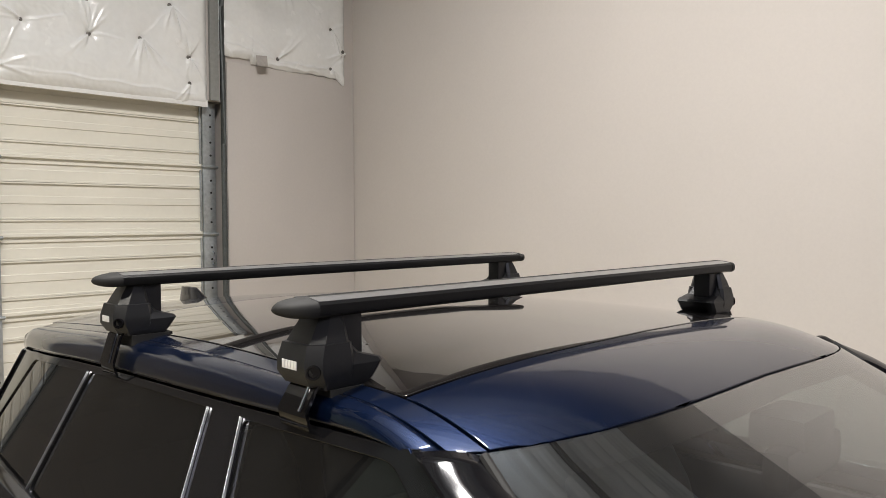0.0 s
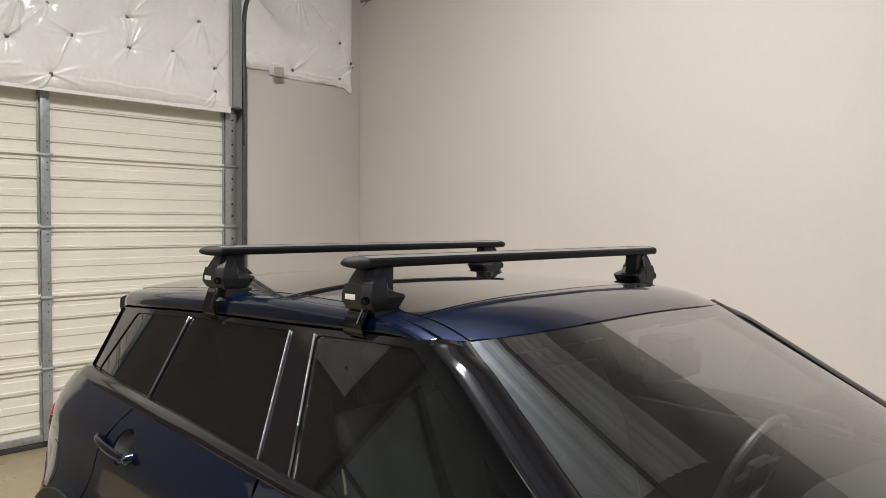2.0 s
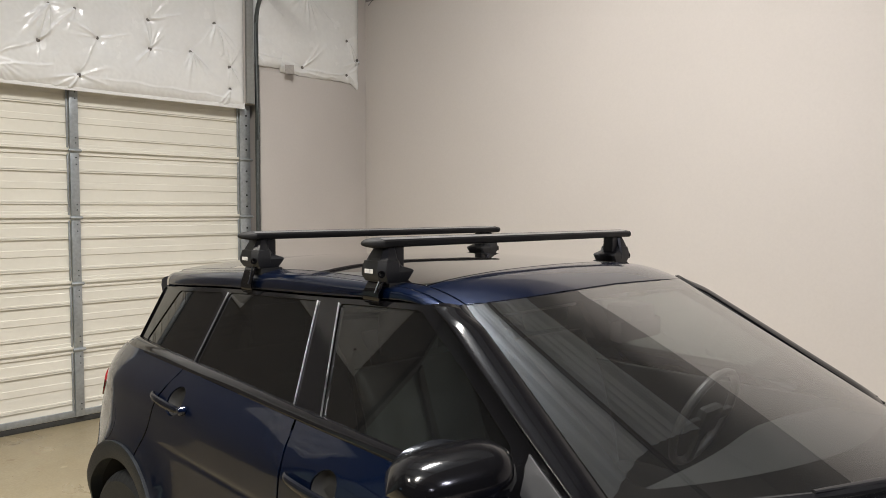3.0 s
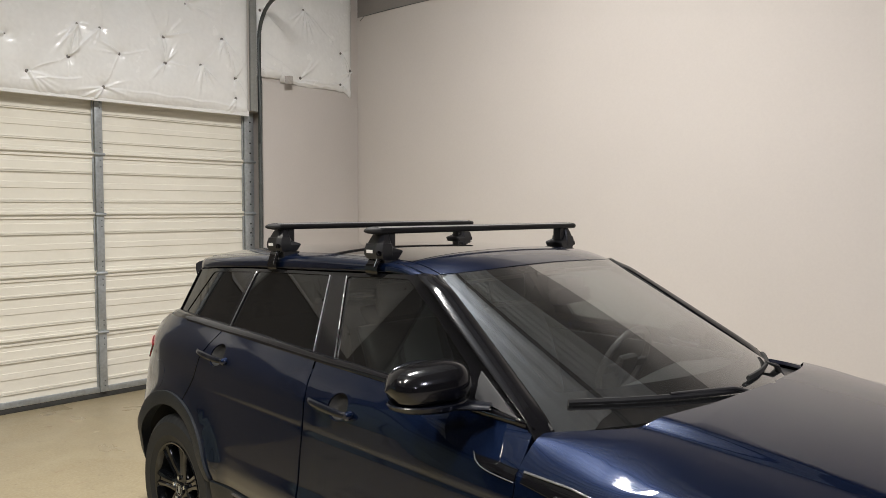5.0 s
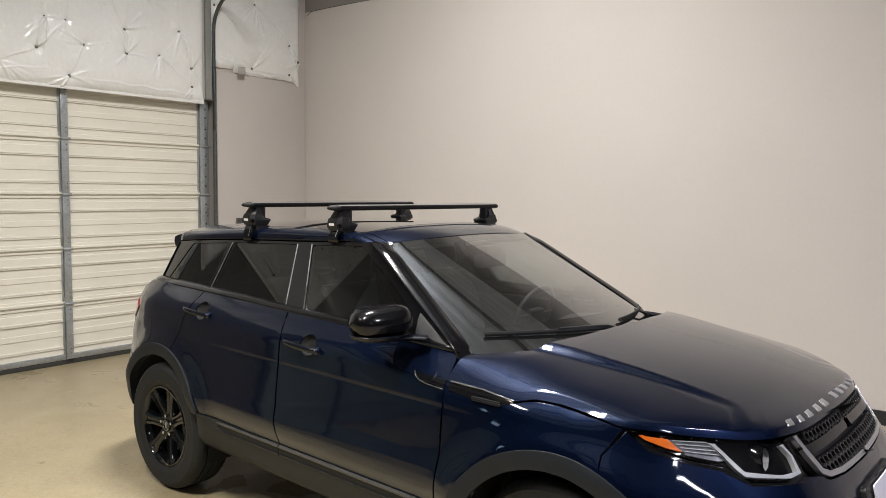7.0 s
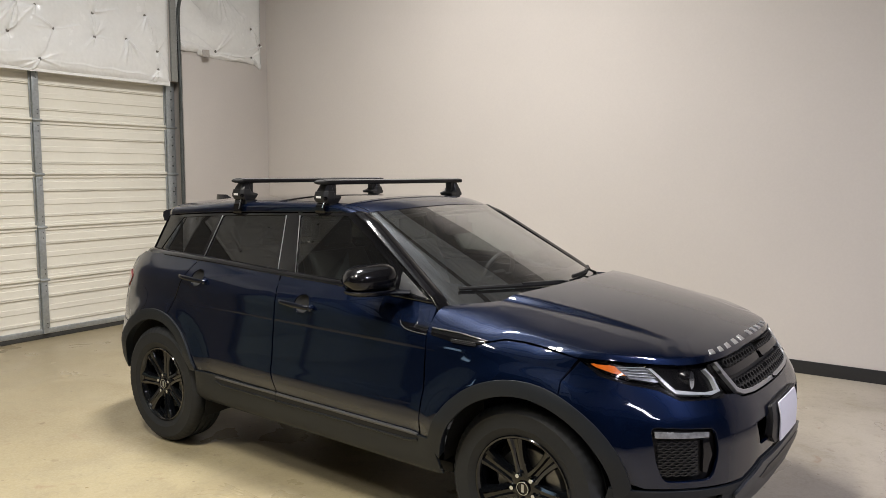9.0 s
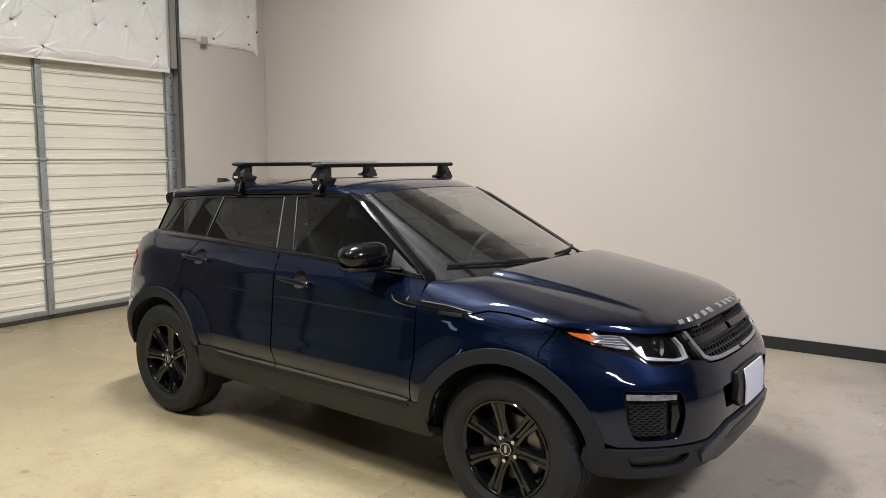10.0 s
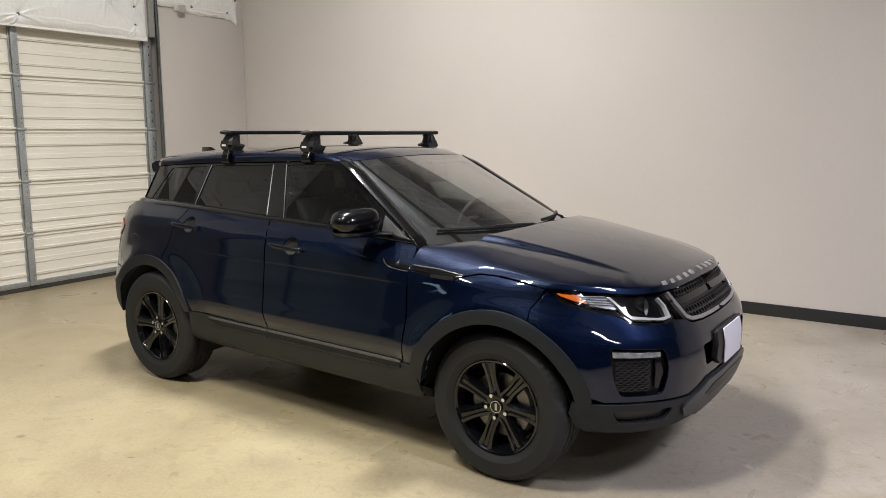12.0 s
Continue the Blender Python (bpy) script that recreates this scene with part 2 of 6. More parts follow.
    n = t.nodes.new("ShaderNodeBump")
    n.inputs["Strength"].default_value, n.inputs["Distance"].default_value = 0.12, 0.003
    t.links.new(cloud(30, 6, 0.3, 0.7, 0, 1), n.inputs["Height"])
    t.links.new(n.outputs[0], b.inputs["Normal"])
    return m


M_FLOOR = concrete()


# ---- building helpers ----
def link(name, verts, faces, mat, parent=None, label="", normals=None, smooth=True):
    me = bpy.data.meshes.new(name)
    me.from_pydata([tuple(v) for v in verts], [], faces)
    me.materials.append(mat)
    if smooth:
        me.polygons.foreach_set("use_smooth", [True] * len(me.polygons))
    me.update()
    if normals is not None:
        me.normals_split_custom_set_from_vertices([tuple(n) for n in normals])
    ob = new(name, me)
    if parent:
        ob.parent = parent
    if label:
        ob["label"] = label
    return ob


def part(name, bm, mat, parent, label="", sharp=35, flip=False):
    """One mesh object of a bmesh under a thing or a part; edges over the angle stay sharp."""
    if flip:
        for v in bm.verts:
            v.co.y = -v.co.y
        bmesh.ops.reverse_faces(bm, faces=bm.faces)
    for f in bm.faces:
        f.smooth = True
    for e in bm.edges:
        if len(e.link_faces) == 2 and e.calc_face_angle(0) > radians(sharp):
            e.smooth = False
    me = bpy.data.meshes.new(name)
    bm.to_mesh(me)
    bm.free()
    me.materials.append(mat)
    ob = new(name, me)
    if parent:
        ob.parent = parent
    if label:
        ob["label"] = label
    return ob


def box(size, at=(0, 0, 0), bevel=0.0, turn=None, bm=None, segments=2):
    bm = bm or bmesh.new()
    made = bmesh.ops.create_cube(bm, size=1)["verts"]
    bmesh.ops.scale(bm, vec=size, verts=made)
    if bevel:
        made = bmesh.ops.bevel(bm, geom=list({e for v in made for e in v.link_edges}), offset=bevel, segments=segments, affect="EDGES", profile=0.6)["verts"] + [v for v in made if v.is_valid]
        made = list(set(made))
    m = Matrix.Translation(at) @ (turn.to_4x4() if turn else Matrix.Identity(4))
    bmesh.ops.transform(bm, matrix=m, verts=made)
    return bm


def loft(rings, close=True, caps=True, bm=None):
    """Rings of equally many points joined into one skin."""
    bm = bm or bmesh.new()
    vs = [[bm.verts.new(p) for p in r] for r in rings]
    n = len(rings[0])
    for a, b in zip(vs, vs[1:]):
        for i in range(n if close else n - 1):
            bm.faces.new((a[i], a[(i + 1) % n], b[(i + 1) % n], b[i]))
    if caps and close:
        bm.faces.new(list(reversed(vs[0])))
        bm.faces.new(vs[-1])
    bmesh.ops.recalc_face_normals(bm, faces=bm.faces)
    return bm


def lathe(profile, n=64, axis="Y", at=(0, 0, 0), bm=None, closed=False):
    """Profile of (radius, along) turned round an axis."""
    rings = []
    for k in range(n):
        a = 2 * math.pi * k / n
        ring = []
        for r, h in profile:
            if axis == "Y":
                p = (r * math.cos(a), h, r * math.sin(a))
            elif axis == "Z":
                p = (r * math.cos(a), r * math.sin(a), h)
            else:
                p = (h, r * math.cos(a), r * math.sin(a))
            ring.append(tuple(q + o for q, o in zip(p, at)))
        rings.append(ring)
    bm = bm or bmesh.new()
    vs = [[bm.verts.new(p) for p in r] for r in rings]
    m = len(profile)
    for k in range(n):
        a, b = vs[k], vs[(k + 1) % n]
        for i in range(m if closed else m - 1):
            bm.faces.new((a[i], a[(i + 1) % m], b[(i + 1) % m], b[i]))
    bmesh.ops.recalc_face_normals(bm, faces=bm.faces)
    return bm


def tube(path, r, n=10, flat=1.0, bm=None):
    """A rod along a path; r a radius or one for each point; flat squashes it upright."""
    path = [Vector(p) for p in path]
    rs = r if isinstance(r, (list, tuple)) else [r] * len(path)
    rings = []
    for i, p in enumerate(path):
        d = (path[min(i + 1, len(path) - 1)] - path[max(i - 1, 0)]).normalized()
        a = d.cross(Vector((0, 0, 1)))
        a = a.normalized() if a.length > 1e-4 else Vector((1, 0, 0))
        b = a.cross(d)
        rings.append([tuple(p + a * math.cos(2 * math.pi * k / n) * rs[i] + b * math.sin(2 * math.pi * k / n) * rs[i] * flat) for k in range(n)])
    return loft(rings, bm=bm)


def inside(p, poly):
    x, y = p
    c = False
    j = len(poly) - 1
    for i in range(len(poly)):
        if (poly[i][1] > y) != (poly[j][1] > y) and x < (poly[j][0] - poly[i][0]) * (y - poly[i][1]) / (poly[j][1] - poly[i][1]) + poly[i][0]:
            c = not c
        j = i
    return c


def dense(poly, h):
    out = []
    for a, b in zip(poly, poly[1:] + poly[:1]):
        n = max(1, int(math.hypot(b[0] - a[0], b[1] - a[1]) / h + 0.5))
        out += [(a[0] + (b[0] - a[0]) * k / n, a[1] + (b[1] - a[1]) * k / n) for k in range(n)]
    return out


def rounded(poly, r=0.02, n=5):
    """The outline with its corners rounded."""
    out = []
    for i, p in enumerate(poly):
        a, b = Vector(poly[i - 1]), Vector(poly[(i + 1) % len(poly)])
        p = Vector(p)
        da, db = a - p, b - p
        k = min(r, da.length * 0.45, db.length * 0.45)
        if k < 0.002 or da.angle(db) > 2.9:
            out.append(tuple(p))
            continue
        s, e = p + da.normalized() * k, p + db.normalized() * k
        out += [tuple(s * (1 - t) ** 2 + p * 2 * t * (1 - t) + e * t * t) for t in [q / n for q in range(n + 1)]]
    return out


def sym(half):
    """An outline that is given on one side of the first axis, closed over both."""
    return half + [(-a, b) for a, b in reversed(half) if abs(a) > 1e-6]


def skin(name, outline, f, mat, parent, holes=(), h=0.045, off=0.0, thick=0.014, gap=0.003, flip=False, label="", soft=0.002, rows=()):
    """A sheet of the surface f inside an outline, with rolled edges and true surface normals."""
    outline = [tuple(p) for p in outline]
    area = sum(a[0] * b[1] - b[0] * a[1] for a, b in zip(outline, outline[1:] + outline[:1]))
    if area < 0:
        outline = outline[::-1]
    loops = [dense(outline, h * 0.6)] + [dense(list(q), h * 0.6) for q in holes]
    pts, edges = [], []
    for loop in loops:
        k = len(pts)
        pts += loop
        edges += [(k + i, k + (i + 1) % len(loop)) for i in range(len(loop))]
    count = len(pts)
    border = np.array(pts)
    lo, hi = np.array(loops[0]).min(0), np.array(loops[0]).max(0)
    for i in range(int((hi[0] - lo[0]) / h) + 1):
        for j in range(int((hi[1] - lo[1]) / h) + 1):
            p = (lo[0] + (i + 0.5) * h, lo[1] + (j + 0.5) * h)
            if not any(abs(p[1] - z) < 0.4 * h for z in rows) and inside(p, loops[0]) and not any(inside(p, q) for q in loops[1:]) and ((border - p) ** 2).sum(1).min() > (0.45 * h) ** 2:
                pts.append(p)
    for z in rows:
        for i in range(int((hi[0] - lo[0]) / h) + 1):
            p = (lo[0] + (i + 0.5) * h, z)
            if inside(p, loops[0]) and ((border - p) ** 2).sum(1).min() > (0.2 * h) ** 2:
                pts.append(p)
    got = delaunay_2d_cdt([Vector(p) for p in pts], edges, [], 0, 1e-6)
    flatv = [tuple(v) for v in got[0]]
    tris = []
    for t in got[2]:
        c = tuple(sum(flatv[i][k] for i in t) / 3 for k in (0, 1))
        if inside(c, loops[0]) and not any(inside(c, q) for q in loops[1:]):
            tris.append(tuple(t))

    def place(a, b):
        e = 1e-3
        p = Vector(f(a, b))
        n = (Vector(f(a + e, b)) - Vector(f(a - e, b))).cross(Vector(f(a, b + e)) - Vector(f(a, b - e))).normalized()
        return p, n
    P, N = zip(*[place(*q) for q in flatv])
    c = sum(1 if n.dot(p - Vector((p.x * 0.6, 0, 0.75))) > 0 else -1 for p, n in zip(P, N))
    N = [n if c > 0 else -n for n in N]
    P = [p + n * off for p, n in zip(P, N)]
    verts, norms, faces = [p.copy() for p in P], list(N), []
    for t in tris:
        n = (P[t[1]] - P[t[0]]).cross(P[t[2]] - P[t[0]])
        faces.append(t if n.dot(N[t[0]]) > 0 else t[::-1])
    if thick:
        once = {}
        for t in faces:
            for a, b in ((t[0], t[1]), (t[1], t[2]), (t[2], t[0])):
                once[(a, b)] = 1
        rim = [e for e in once if (e[1], e[0]) not in once]
        out = {}
        for a, b in rim:
            d = P[b] - P[a]
            for i in (a, b):
                out[i] = out.get(i, Vector()) + d.cross(N[i]).normalized()
        ring = {}
        for i, b in out.items():
            b = b.normalized() if b.length > 1e-6 else b
            verts[i] = P[i] - b * (gap + soft)
            k = len(verts)
            verts += [P[i] - b * (gap + soft * 0.3) - N[i] * soft * 0.3, P[i] - b * gap - N[i] * soft, P[i] - b * gap - N[i] * thick]
            norms += [(N[i] + b).normalized(), b, b]
            ring[i] = (k, k + 1, k + 2)
        for a, b in rim:
            ra, rb = (a, *ring[a]), (b, *ring[b])
            for q in range(3):
                faces.append((rb[q], ra[q], ra[q + 1], rb[q + 1]))
    if flip:
        verts = [Vector((v.x, -v.y, v.z)) for v in verts]
        norms = [Vector((n.x, -n.y, n.z)) for n in norms]
        faces = [q[::-1] for q in faces]
    return link(name, verts, faces, mat, parent, label, norms)


def sheet(name, f, na, nb, mat, parent, label="", thick=0.0, flip=False):
    """A grid of f(a, b), both from 0 to 1; thick gives it a back."""
    verts = [Vector(f(i / na, j / nb)) for i in range(na + 1) for j in range(nb + 1)]
    w = nb + 1
    faces = [(i * w + j, (i + 1) * w + j, (i + 1) * w + j + 1, i * w + j + 1) for i in range(na) for j in range(nb)]
    if flip:
        verts = [Vector((v.x, -v.y, v.z)) for v in verts]
        faces = [q[::-1] for q in faces]
    ob = link(name, verts, faces, mat, parent, label)
    if thick:
        s = ob.modifiers.new("thickness", "SOLIDIFY")
        s.thickness, s.offset = thick, -1
    return ob


def structure(ob, label, category):
    ob.matrix_world = TURN @ ob.matrix_world
    return tagged(ob, label, category, kind="structure")


# ---- the car's surfaces: x forward, y to its left, z up, wheels on z = 0 ----
def pchip(points):
    """A smooth curve through a few (s, value) points that never overshoots."""
    xs = [p[0] for p in points]
    ys = [p[1] for p in points]
    n = len(xs)
    h = [xs[i + 1] - xs[i] for i in range(n - 1)]
    d = [(ys[i + 1] - ys[i]) / h[i] for i in range(n - 1)]
    m = [d[0]] + [0.0] * (n - 2) + [d[-1]]
    for i in range(1, n - 1):
        if d[i - 1] * d[i] > 0:
            w1, w2 = 2 * h[i] + h[i - 1], h[i] + 2 * h[i - 1]
            m[i] = (w1 + w2) / (w1 / d[i - 1] + w2 / d[i])

    def f(x):
        if x <= xs[0]:
            return ys[0] + m[0] * (x - xs[0])
        if x >= xs[-1]:
            return ys[-1] + m[-1] * (x - xs[-1])
        i = 0
        while x > xs[i + 1]:
            i += 1
        t = (x - xs[i]) / h[i]
        return (ys[i] * (1 + 2 * t) * (1 - t) ** 2 + m[i] * h[i] * t * (1 - t) ** 2
                + ys[i + 1] * t * t * (3 - 2 * t) + m[i + 1] * h[i] * t * t * (t - 1))
    return f


def step(a, b, x):
    t = min(1.0, max(0.0, (x - a) / (b - a)))
    return t * t * (3 - 2 * t)


# plan outline of the lower body at its widest, from the nose round the right side to the tail
PLAN = [(2.15, 0), (2.142, -0.2), (2.115, -0.4), (2.035, -0.6), (1.885, -0.765), (1.62, -0.91), (1.3, -0.962), (0.8, -0.975),
        (0, -0.975), (-0.8, -0.975), (-1.3, -0.974), (-1.6, -0.964), (-1.85, -0.905), (-2.04, -0.75), (-2.115, -0.5), (-2.15, -0.25), (-2.16, 0)]


def catmull(points, per=24):
    out = []
    p = [(points[0][0], -points[1][1])] + list(points) + [(points[-1][0], -points[-2][1])]
    for i in range(1, len(p) - 2):
        for k in range(per):
            t = k / per
            out.append(tuple(0.5 * (2 * b + (c - a) * t + (2 * a - 5 * b + 4 * c - d) * t * t + (3 * b - a - 3 * c + d) * t ** 3)
                             for a, b, c, d in zip(p[i - 1], p[i], p[i + 1], p[i + 2])))
    out.append(tuple(points[-1]))
    return out


LINE = catmull(PLAN)
RUN = [0.0]
for _a, _b in zip(LINE, LINE[1:]):
    RUN.append(RUN[-1] + math.hypot(_b[0] - _a[0], _b[1] - _a[1]))
END = RUN[-1]


def plan(u):
    """Point and outward normal of the plan outline at the run u (m) from the nose."""
    u = min(max(u, 0.0), END)
    lo, hi = 0, len(RUN) - 2
    while lo < hi:
        mid = (lo + hi + 1) // 2
        if RUN[mid] <= u:
            lo = mid
        else:
            hi = mid - 1
    t = (u - RUN[lo]) / (RUN[lo + 1] - RUN[lo])

    def tangent(i):
        a, b = LINE[max(i - 1, 0)], LINE[min(i + 1, len(LINE) - 1)]
        l = math.hypot(b[0] - a[0], b[1] - a[1])
        return (b[0] - a[0]) / l, (b[1] - a[1]) / l
    (ax, ay), (bx, by) = LINE[lo], LINE[lo + 1]
    (tx, ty), (sx, sy) = tangent(lo), tangent(lo + 1)
    tx, ty = tx + (sx - tx) * t, ty + (sy - ty) * t
    l = math.hypot(tx, ty)
    return (ax + (bx - ax) * t, ay + (by - ay) * t), (-ty / l, tx / l)


def at_x(x):
    """The run at which the outline's side passes x."""
    lo, hi = 0.0, END
    for _ in range(40):
        mid = (lo + hi) / 2
        if plan(mid)[0][0] > x:
            lo = mid
        else:
            hi = mid
    return lo


belt = pchip([(-2.1, 1.165), (-1.63, 1.18), (-1.04, 1.17), (-0.32, 1.148), (0.24, 1.132), (0.8, 1.095), (1.2, 1.07)])
side_in = pchip([(0.2, 0.3), (0.29, 0.13), (0.335, 0.055), (0.42, 0.028), (0.52, 0.011), (0.575, 0.001), (0.605, 0.0), (0.64, 0.004), (0.68, 0.0098), (0.78, 0.0240), (0.88, 0.0365), (0.92, 0.0405), (0.96, 0.0445), (1.0, 0.0485), (1.03, 0.058), (1.06, 0.075), (1.15, 0.145), (1.2, 0.177)])
nose_in = pchip([(0.2, 0.14), (0.28, 0.06), (0.36, 0.02), (0.46, 0.0), (0.62, 0.0), (0.7, 0.015), (0.78, 0.06), (0.9, 0.14), (0.95, 0.17), (1.05, 0.26), (1.2, 0.4)])
tail_in = pchip([(0.2, 0.16), (0.3, 0.06), (0.42, 0.0), (0.6, 0.0), (0.72, 0.02), (0.85, 0.036), (0.95, 0.06), (1.1, 0.115), (1.2, 0.17)])


FA, RA = (1.315, 0.37), (-1.355, 0.362)      # centres of the wheel arches


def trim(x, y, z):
    """Widens and lengthens the body towards the nose to fit the camera's view."""
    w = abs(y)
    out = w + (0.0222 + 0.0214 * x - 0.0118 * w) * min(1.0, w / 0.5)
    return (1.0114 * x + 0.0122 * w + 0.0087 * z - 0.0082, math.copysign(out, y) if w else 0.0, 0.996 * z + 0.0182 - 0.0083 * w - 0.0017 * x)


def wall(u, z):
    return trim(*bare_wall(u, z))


def bare_wall(u, z):
    """The lower body's skin: sides, nose and tail."""
    if u < 0 or u > END:
        x, y, z = bare_wall(-u if u < 0 else 2 * END - u, z)
        return (x, -y, z)
    (x, y), (nx, ny) = plan(u)
    lift = (belt(min(max(x, -2.0), 1.0)) - 1.148) * step(0.85, 1.1, z)
    a = side_in(z - lift)
    front = step(1.55, 2.03, x)
    back = step(-1.6, -2.05, x)
    a += 0.04 * step(0.2, 0.9, x) * step(0.92, 1.1, z) + 0.042 * step(1.0, 1.6, x) * step(0.75, 0.95, z)
    a += 0.0017 * math.exp(-((z - 0.898) / 0.010) ** 2) * step(-1.4, -0.6, x) * step(1.05, 0.5, x)
    mid = 0.656 + 0.024 * (x + 0.12)
    a -= 0.0062 * step(mid + 0.036, mid - 0.026, z) * step(0.515, 0.60, z) * step(-1.0, -0.1, x) * step(1.02, 0.8, x)
    for cx, cz in (FA, RA):
        a -= 0.022 * math.exp(-((math.hypot(x - cx, z - cz) - 0.470) / 0.078) ** 2) * step(0.3, 0.6, z)
    a = a * (1 - front) + nose_in(z) * front
    a = a * (1 - back) + tail_in(z) * back
    return (x - nx * a, y - ny * a, z)


def glass_side(x, z):
    """The side of the cabin, leaning in."""
    y = 0.866 - 0.52 * (z - 1.05)
    y -= 0.04 * step(0.1, 0.95, x) + 0.06 * (max(0.0, -1.25 - x) / 0.55) ** 2
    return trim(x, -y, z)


crest = pchip([(-2.0, 1.455), (-1.7, 1.487), (-1.4, 1.513), (-1.0, 1.54), (-0.5, 1.558), (0.0, 1.553), (0.36, 1.53)])


def roof_z(x, y):
    curl = max(0.0, 1 - (0.239 - 1.05 * y ** 4 - x) / 0.20)
    return crest(x) + 0.012 - (0.0365 - 0.0135 * (y / 0.6) ** 4) * curl * curl - (0.042 + 0.014 * step(-0.1, 0.25, x)) * (abs(y) / 0.62) ** 3


hood_c = pchip([(0.7, 1.172), (1.0, 1.163), (1.3, 1.130), (1.6, 1.079), (1.85, 1.016), (2.0, 0.960)])


def hood_z(x, y):
    ridge = 0.56 - 0.15 * min(1.0, max(0.0, x - 1.0)) ** 1.25
    half = 0.034 - 0.012 * step(1.2, 1.9, x)
    rise = 0.021 * min(1.0, max(0.0, (1.82 - x) / 0.68)) * step(ridge + half, ridge - half, abs(y))
    return hood_c(x) - 0.015 - 0.080 * (abs(y) / 0.8) ** 2 + rise


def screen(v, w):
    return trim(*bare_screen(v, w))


def bare_screen(v, w):
    """The windscreen: v across from -1 to 1, w up from 0 to 1."""
    a = (1.12 - 0.33 * v * v, 0.745 * v, 1.105 - 0.035 * v * v)
    b = (0.238 - 0.1172 * v ** 4, 0.578 * v, 1.512 - 0.0089 * v * v - 0.0136 * v ** 4)
    k = w * (1 - w) * (0.03 - 0.02 * v * v)
    return tuple(p + (q - p) * w + k * s for p, q, s in zip(a, b, (0.45, 0, 0.89)))
# ---- end of the surfaces ----

# ---- the room ----
WX, WY = -4.83, 3.31            # inner faces of the door wall and of the long wall
EX, SY = 11.0, -11.0              # the walls behind the camera
GROUND = -0.014                  # the floor under the tyres
DOOR_L, DOOR_R, DOOR_H = -1.40, 1.90, 2.74
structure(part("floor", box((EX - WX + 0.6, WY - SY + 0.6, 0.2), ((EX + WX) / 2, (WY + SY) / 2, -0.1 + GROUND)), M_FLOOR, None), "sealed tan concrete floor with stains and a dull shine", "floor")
UPPER_FROM = 3.97                   # height above which the long wall's colour is darkened
structure(part("wall_north", box((EX - WX + 0.6, 0.25, UPPER_FROM + 0.1), ((EX + WX) / 2, WY + 0.125, UPPER_FROM / 2 - 0.05)), M_WALL, None), "long warehouse wall painted plain beige", "wall")
structure(part("wall_north_upper", box((EX - WX + 0.6, 0.25, CEILING - UPPER_FROM), ((EX + WX) / 2, WY + 0.128, (CEILING + UPPER_FROM) / 2)), M_UPPER, None), "upper part of the long wall, coloured darker to dim its reflection", "wall")
structure(part("wall_south", box((EX - WX + 0.6, 0.25, CEILING + 0.1), ((EX + WX) / 2, SY - 0.125, CEILING / 2 - 0.05)), M_DARK, None), "unseen warehouse wall far behind, darkened in its colour", "wall")
structure(part("wall_east", box((0.25, WY - SY, CEILING + 0.1), (EX + 0.125, (WY + SY) / 2, CEILING / 2 - 0.05)), M_DARK, None), "unseen end wall, darkened in its colour", "wall")
bm = box((0.25, WY - DOOR_R - 0.06, CEILING + 0.1), (WX - 0.125, (WY + DOOR_R + 0.06) / 2, CEILING / 2 - 0.05))
box((0.25, DOOR_R - DOOR_L + 0.12, CEILING - DOOR_H), (WX - 0.125, (DOOR_R + DOOR_L) / 2, (CEILING + DOOR_H) / 2), bm=bm)
structure(part("wall_west", bm, M_PANEL, None), "grey-beige painted wall round the overhead door", "wall")
structure(part("wall_southwest", box((0.25, DOOR_L - 0.06 + 4.6, CEILING + 0.1), (WX - 0.125, (DOOR_L - 0.06 - 4.6) / 2, CEILING / 2 - 0.05)), M_DIM, None), "unseen beige wall beside the overhead door, darkened in its colour", "wall")
GLASS_A, GLASS_B, GLASS_H = -9.1, -8.1, 2.05        # a glazed door to the daylight, far along the darkened wall
bm = box((0.25, GLASS_A - SY, CEILING + 0.1), (WX - 0.125, (GLASS_A + SY) / 2, CEILING / 2 - 0.05))
box((0.25, -4.6 - GLASS_B, CEILING + 0.1), (WX - 0.125, (-4.6 + GLASS_B) / 2, CEILING / 2 - 0.05), bm=bm)
box((0.25, GLASS_B - GLASS_A, CEILING - GLASS_H), (WX - 0.125, (GLASS_A + GLASS_B) / 2, (CEILING + GLASS_H) / 2), bm=bm)
structure(part("wall_far_southwest", bm, M_DARK, None), "unseen wall beyond the overhead door, darkened in its colour", "wall")
far_door = structure(new("door_2"), "dark door with a pane in its upper half and daylight behind", "glazed door")
bm = box((0.06, 0.09, GLASS_H - GROUND), (WX - 0.12, GLASS_A + 0.045, (GLASS_H + GROUND) / 2), 0.004)
box((0.06, 0.09, GLASS_H - GROUND), (WX - 0.12, GLASS_B - 0.045, (GLASS_H + GROUND) / 2), 0.004, bm=bm)
for z, h in ((GLASS_H - 0.05, 0.1), (0.1, 0.22), (1.0, 0.08)):
    box((0.056, GLASS_B - GLASS_A - 0.18, h), (WX - 0.12, (GLASS_A + GLASS_B) / 2, z), bm=bm)
part("door_frame", bm, M_BEAM, far_door)
part("door_panel", box((0.03, GLASS_B - GLASS_A - 0.18, 0.75), (WX - 0.12, (GLASS_A + GLASS_B) / 2, 0.585)), M_BEAM, far_door)
part("pane", box((0.006, GLASS_B - GLASS_A - 0.18, GLASS_H - 1.14), (WX - 0.12, (GLASS_A + GLASS_B) / 2, (GLASS_H + 0.94) / 2)), M_CLEAR, far_door).visible_shadow = False
